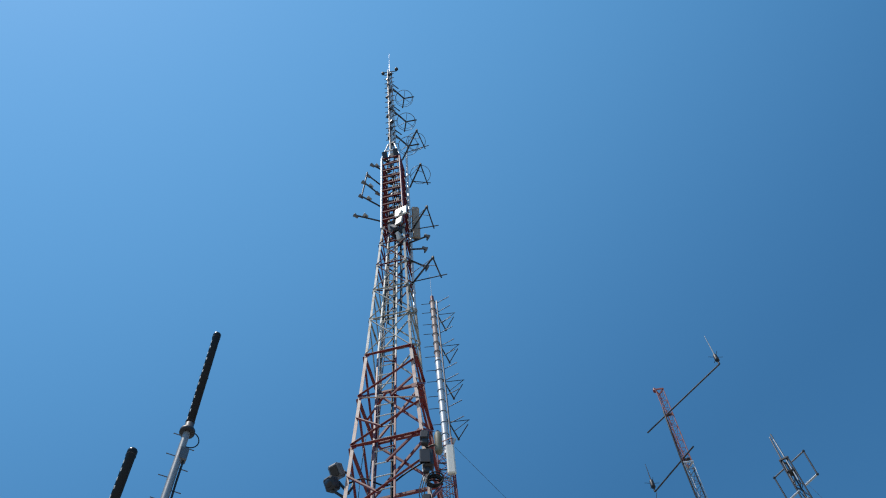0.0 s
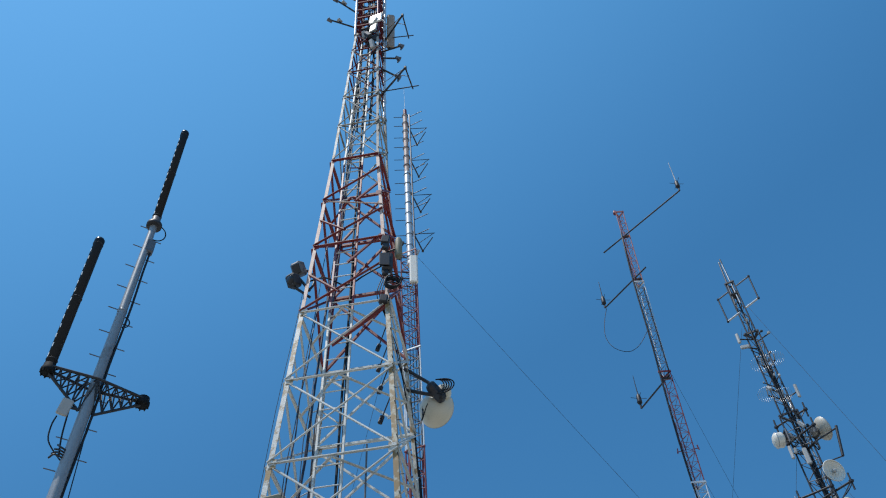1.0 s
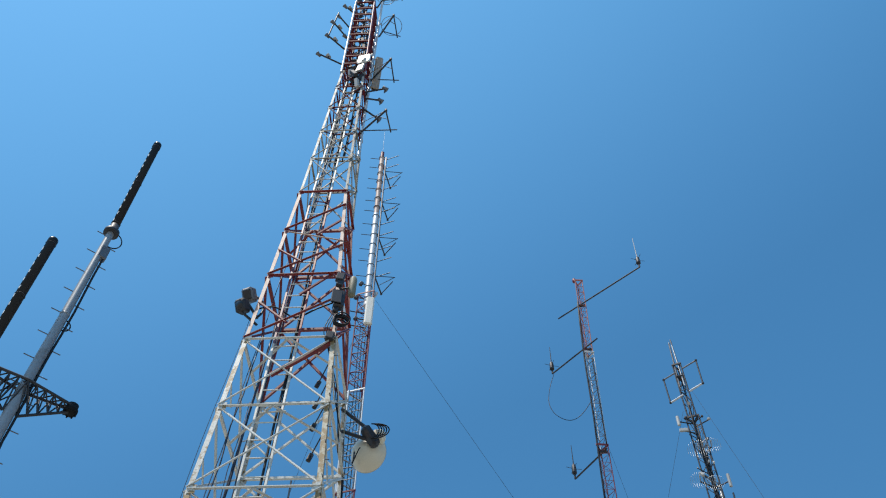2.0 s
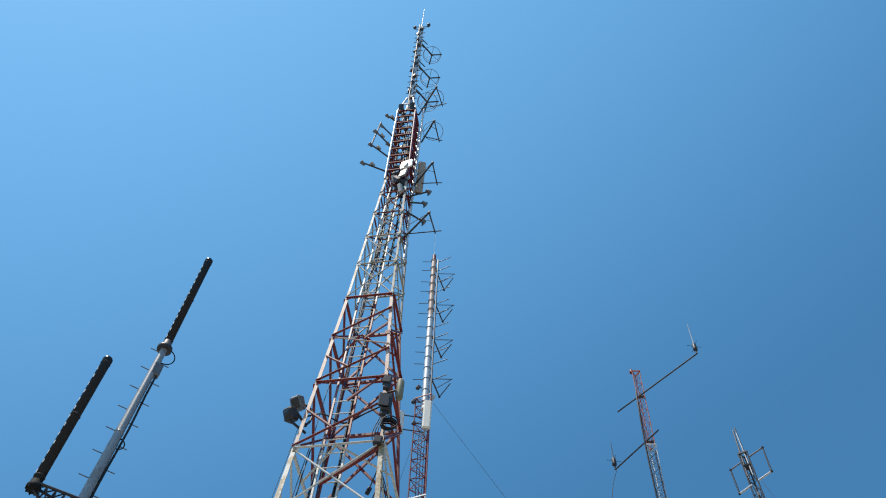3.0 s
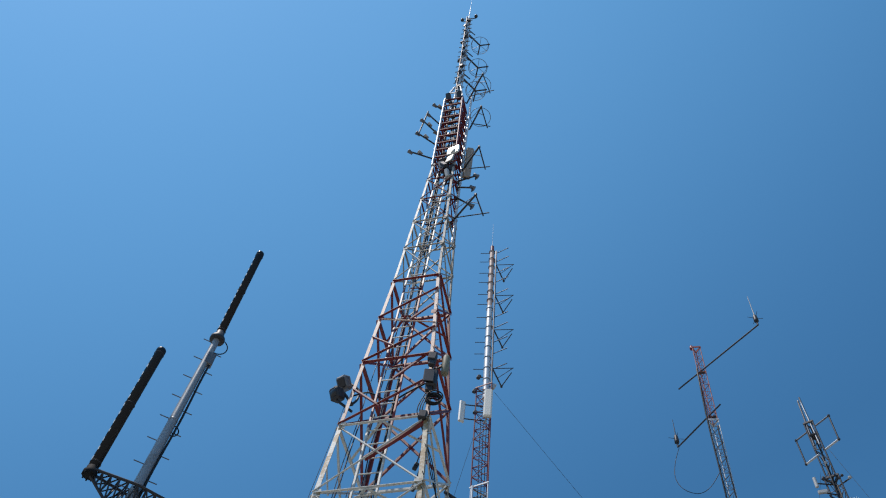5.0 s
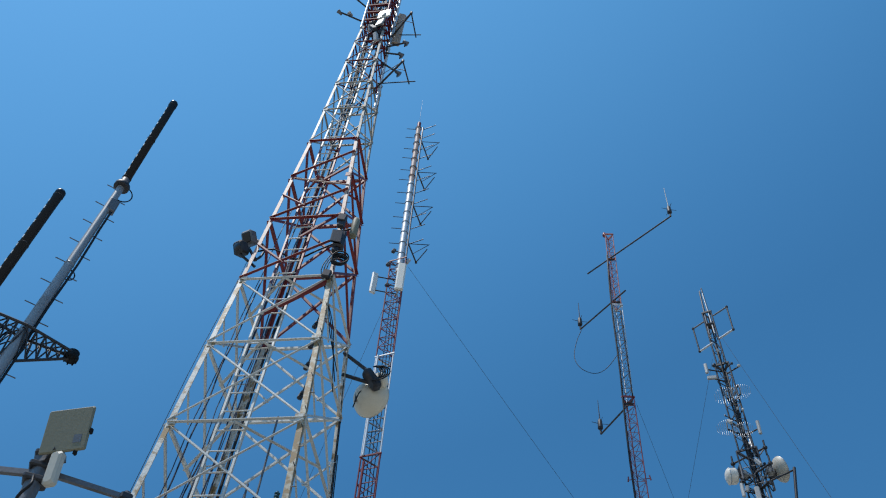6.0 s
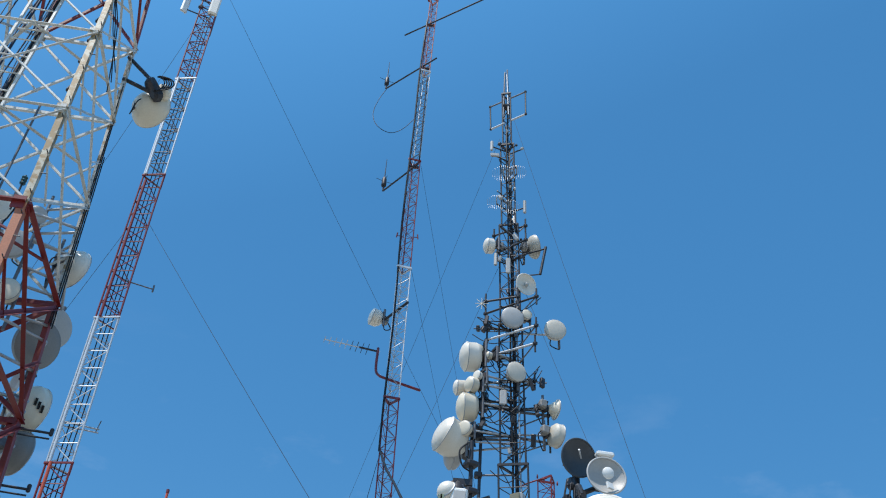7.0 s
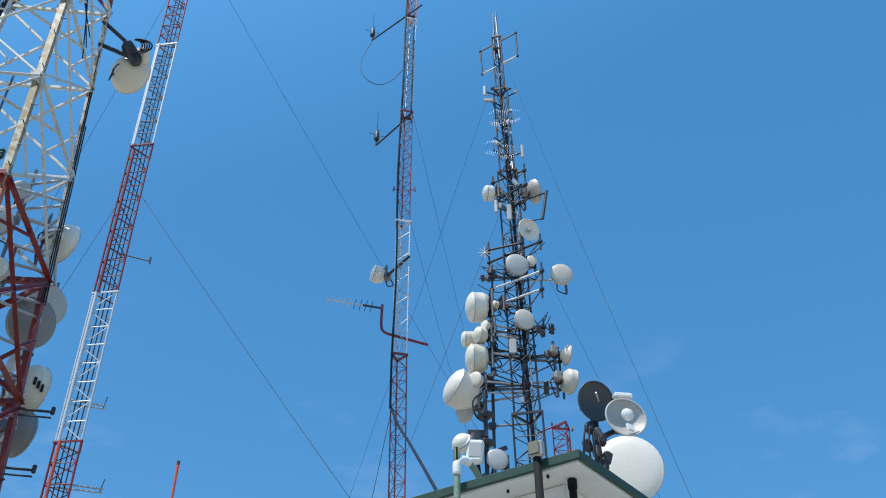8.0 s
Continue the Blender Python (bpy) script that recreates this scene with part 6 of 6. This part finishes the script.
part("housing", Geo().box(Matrix.Translation((2.660, 12.94, 6.10)) @ pose(0, 0, 0, 0, 6, -12), 0.20, 0.14, 0.27, 0.02), WHITE_PLASTIC, b)
part("label_plate", Geo().box(Matrix.Translation((2.655, 12.868, 6.10)) @ pose(0, 0, 0, 0, 6, -12), 0.15, 0.008, 0.18, 0.003), DISH_GREY, b)
part("bracket", Geo().tube((2.680, 12.98, 6.15), (2.800, 13.0, 6.2), 0.025), DARK_STEEL, b)
part("arm", Geo().bar((2.580, 13.0, 6.36), (2.820, 13.0, 6.36), 0.08, 0.08), DARK_STEEL, b)
t, px = drum_dish(V((2.920, 12.95, 6.02)), (0.1, -0.95, -0.05), 0.24, "small beige dish standing low on the roof edge", DISH_GREY, depth=0.12, pipe=0.2, radio=False, group="roof dishes")
strut(t, px, px - V((0, -0.05, px.z - RT + 0.01)), 0.02)

# roof dishes at the corner
rpost = thing("roof_post", (4.22, 13.38, RT), "dark steel post with feed boxes behind the roof corner", "pole")
part("shaft", Geo().tube((4.22, 13.38, RT - 0.01), (4.22, 13.38, 7.0), 0.05, 12), DARK_STEEL, rpost)
random.seed(5)
for i in range(8):
    c = V((4.18 + random.uniform(-0.1, 0.14), 13.28, 6.05 + i * 0.08))
    part("fitting", Geo().box(Matrix.Translation(c) @ pose(0, 0, 0, random.uniform(-20, 20), random.uniform(-20, 20), random.uniform(0, 60)), 0.11, 0.1, 0.16, 0.02), DARK_STEEL if i % 3 else MID_STEEL, rpost)
for i in range(4):
    part("cable", Geo().path([(4.06 + 0.05 * i, 13.2, 6.6 - 0.04 * i), (4.00 + 0.07 * i, 13.15, 6.25), (4.06 + 0.05 * i, 13.2, 5.9), (4.15, 13.3, RT)], 0.013, 5), BLACK, rpost)
t, px = open_dish(V((4.23, 13.20, 6.95)), (0.30, -0.86, -0.22), 0.50, "dark grey parabolic dish on the roof post", DISH_DARK, feed=False)
part("feed_rod", Geo().tube((4.25, 13.15, 6.92), (4.19, 12.98, 6.95), 0.012, 6), PALE_GALV, t)
strut(t, px, (4.22, 13.38, 6.9), 0.035)
t, px = open_dish(V((4.56, 13.10, 6.68)), (0.10, -0.95, 0.06), 0.51, "pale grey deep parabolic dish with a white feed on the roof", DISH_GREY, feed=False, deep=0.21)
strut(t, px, (4.22, 13.38, 6.5), 0.035)
part("hood", Geo().box(Matrix.Translation((4.57, 13.18, 7.01)) @ pose(0, 0, 0, 0, 0, 5), 0.24, 0.12, 0.06, 0.015), WHITE_PLASTIC, t)
part("feed_stalk", Geo().bar((4.575, 13.06, 6.56), (4.59, 13.04, 6.47), 0.10, 0.03), WHITE_PLASTIC, t)
part("feed_plate", Geo().lathe(at(V((4.57, 13.05, 6.69)), (0.12, -0.92, -0.15)), [(0, 0.012), (0.075, 0.012), (0.08, 0), (0.075, -0.012), (0, -0.012)], 20), WHITE_PLASTIC, t)
t, px = drum_dish(V((4.84, 14.40, 6.57)), (-0.20, -0.94, -0.02), 0.93, "large white dish cover leaning over the roof corner", RADOME_WHITE, depth=0.18, pipe=0.8, radio=False, group="roof dishes")
strut(t, px - V((0, 0, 0.3)), V((px.x, px.y, RT - 0.01)), 0.04)

# red lattice top behind the roof
rl = lattice_mast("red_lattice_stub", (5.78, 24.0), 0.44, radians(40), 11.9, [(0, 11.95, RED_PAINT, RED_PAINT)], 0.017, 0.010, 0.3, "bright red painted lattice stub rising behind the roof")
part("corner_box", Geo().box(Matrix.Translation((5.95, 23.75, 11.05)), 0.12, 0.10, 0.30, 0.03), ORANGE_RED, rl)
part("arm", Geo().path([V((5.75, 23.9, 11.95)), V((5.45, 23.9, 11.85)), V((5.05, 24.0, 11.7))], 0.02, 6), RED_PAINT, rl)
for i in range(4):
    part("lamp", Geo().lathe(Matrix.Translation((5.5 + 0.17 * i, 23.9, 11.92 - 0.05 * i)), [(0, 0), (0.02, 0), (0.024, 0.04), (0.016, 0.1), (0, 0.12)], 10), DARK_RED, rl)

# red pole and the low shed
rp2 = thing("red_pole", (-2.51, 19.5, 0), "thin red painted steel pole standing alone", "pole")
part("shaft", Geo().tube((-2.51, 19.5, 0), (-2.49, 19.5, 8.78), 0.026, 12), ORANGE_RED, rp2)
part("cap", Geo().tube((-2.49, 19.5, 8.76), (-2.49, 19.5, 8.83), 0.032, 12), DARK_RED, rp2)
s0, s1 = V((-1.98, 13.6, 0)), V((-1.45, 14.12, 0))
sd = (s1 - s0).normalized()
sn = V((-sd.y, sd.x, 0))
shed = thing("low_shed", tuple(s1 - sd * 2 + sn * 1.5), "low white shed with a dark green roof edge", "building")


def shed_block(name, a0, a1, b0, b1, z0, z1, mat, label=""):
    c = s1 + sd * ((a0 + a1) / 2) + sn * ((b0 + b1) / 2) + V((0, 0, (z0 + z1) / 2))
    m_ = Matrix.Translation(c) @ Matrix((sd, sn, V((0, 0, 1)))).transposed().to_4x4()
    part(name, Geo().box(m_, a1 - a0, b1 - b0, z1 - z0, 0.008), mat, shed, label)


shed_block("roof", -4.0, 0.0, 0.0, 3.0, 5.08, 5.2, GREEN_PAINT, "dark green flat roof")
shed_block("wall", -3.7, -0.3, 0.3, 0.5, 0, 5.075, WALL_PAINT)
shed_block("wall", -3.7, -0.3, 2.5, 2.7, 0, 5.075, WALL_PAINT)
shed_block("wall", -0.5, -0.3, 0.502, 2.498, 0, 5.075, WALL_PAINT)
shed_block("wall", -3.7, -3.5, 0.502, 2.498, 0, 5.075, WALL_PAINT)

# ---- pole with flat panels near the path ----
FP = V((-3.95, 7.46, 0))
AE = V((-3.370, 7.96, 6.680))
fp = thing("panel_pole", tuple(FP), "grey steel pole with cross arms for flat panels", "pole")
part("shaft", Geo().tube(FP, FP + V((0, 0, 6.840)), 0.07, 14), MID_STEEL, fp)
part("arm", Geo().bar(FP + V((0, 0, 6.630)), AE, 0.04, 0.05), MID_STEEL, fp)
part("arm", Geo().bar(FP + V((0, 0, 6.590)), FP + V((-0.9, -0.35, 6.510)), 0.045, 0.055), MID_STEEL, fp)
part("arm_post", Geo().tube(AE - V((0, 0, 1.15)), AE + V((0, 0, 0.06)), 0.032, 12), MID_STEEL, fp)
part("clamp", Geo().box(Matrix.Translation(AE) @ pose(0, 0, 0, 0, 0, 40), 0.11, 0.10, 0.08, 0.015), DARK_STEEL, fp)
for dz in (6.51, 6.65, 6.77):
    part("clamp", Geo().box(Matrix.Translation(FP + V((0, 0, dz))) @ pose(0, 0, 0, 0, 0, 30), 0.2, 0.17, 0.06, 0.015), DARK_STEEL, fp)
part("cable", Geo().path([FP + V((0.05, -0.1, 6.490)), FP + V((0.12, -0.16, 6.340)), FP + V((0.04, -0.14, 6.240)), FP + V((0.0, -0.08, 6.090))], 0.014, 6), BLACK, fp)


def panel_pose(c, along, up):
    x = V(along).normalized()
    y = (V(up) - x * V(up).dot(x)).normalized()
    return Matrix.Translation(c) @ Matrix((x, y, x.cross(y))).transposed().to_4x4()


pa1 = thing("flat_panel", (-3.730, 7.29, 6.490), "flat beige square panel antenna with a faint label", "antenna", "flat panels")
pm = panel_pose((-3.728, 7.287, 6.915), (0.999, 0.005, 0.053), (-0.051, -0.215, 0.975))
part("plate", Geo().box(pm, 0.435, 0.435, 0.035, 0.012), PANEL, pa1)
part("label_plate", Geo().box(pm @ Matrix.Translation((0.125, -0.105, 0.0185)), 0.075, 0.08, 0.003), MID_STEEL, pa1)
for sx, sy in ((0.222, -0.03), (0.12, -0.225)):
    part("latch", Geo().box(pm @ Matrix.Translation((sx, sy, -0.01)), 0.03, 0.055, 0.04, 0.008), PIPE_BLACK, pa1)
part("tilt_bracket", Geo().bar(pm @ V((-0.05, -0.15, -0.02)), FP + V((0.02, 0.0, 6.690)), 0.08, 0.1), DARK_STEEL, pa1)
part("radio_housing", Geo().box(panel_pose((-3.740, 7.37, 6.550), (0.98, -0.1, 0.0), (0.08, -0.18, 0.97)), 0.115, 0.32, 0.09, 0.02), RADOME_PALE, pa1)
part("tilt_bracket", Geo().bar(V((-3.990, 7.42, 6.690)), V((-3.770, 7.45, 6.770)), 0.1, 0.08), MID_STEEL, pa1)
pa2 = thing("flat_panel", (-3.470, 8.1, 6.190), "flat pale square panel antenna on the arm's end post", "antenna", "flat panels")
pm = panel_pose((-3.510, 7.86, 6.40), (0.998, 0.0, -0.03), (0.03, 0.06, 0.99))
part("plate", Geo().box(pm, 0.41, 0.36, 0.04, 0.012), PANEL, pa2)
part("tilt_bracket", Geo().bar(pm @ V((0, -0.1, -0.03)), AE - V((0, 0, 0.45)), 0.06, 0.07), DARK_STEEL, pa2)
part("radio_housing", Geo().box(panel_pose((-3.480, 7.92, 6.140), (0.95, -0.2, -0.2), (0.25, -0.2, 0.95)), 0.1, 0.18, 0.08, 0.02), MID_STEEL, pa2)
# the group stands full-size farther off, on the slope beside the tower
for ob, place in ((fp, (-4.571, 8.313, -0.211)), (pa1, (-4.320, 8.119, 7.206)), (pa2, (-4.022, 9.045, 6.863))):
    ob.location, ob.scale = place, (1.143, 1.143, 1.143)
copy_thing(pa2, pose(-4.022, 9.045, 6.30))

# ---- guy wires ----


def guy(a, b, label="thin grey steel guy wire stretched from a mast", sag=0.25, r=0.007):
    a, b = V(a), V(b)
    pts = [a.lerp(b, i / 14) - V((0, 0, sag * math.sin(math.pi * i / 14))) for i in range(15)]
    solid("guy_wire", Geo().path(pts, r, 5), WIRE, label, "wire", group="guy wires")


guy(m_axis(20.4) + V((0.22, 0.1, 0)), (7.2, 19.9, 0))
guy(m_axis(33.0) + V((0.35, 0.1, 0)), (18.5, 48.0, -0.2), sag=0.6)
guy(m_axis(20.4) - V((0.3, 0, 0)), (-16, 30, 0))
guy(m_axis(31.0) - V((0.3, 0, 0)), (-16, 30, 0))
guy(f_axis(20.4) + V((0.2, 0, 0)), (7.1, 14.0, 0), r=0.004)
guy(f_axis(14.6) + V((0.3, 0, 0)), (7.5, 14.3, 0), r=0.004)
guy(f_axis(19.6) - V((0.2, 0, 0)), (-4.0, 33.9, 0), r=0.004)
guy(f_axis(15.2) - V((0.25, 0, 0)), (-1.5, 20.0, 0), r=0.004)
guy((1.8, 20.7, 15.8), (8.3, 35.1, 0), r=0.004)
guy((1.8, 20.7, 19.5), (8.3, 35.1, 0), r=0.004)
guy((1.5, 20.7, 10.6), (0.0, 18.0, 0), sag=0.1)
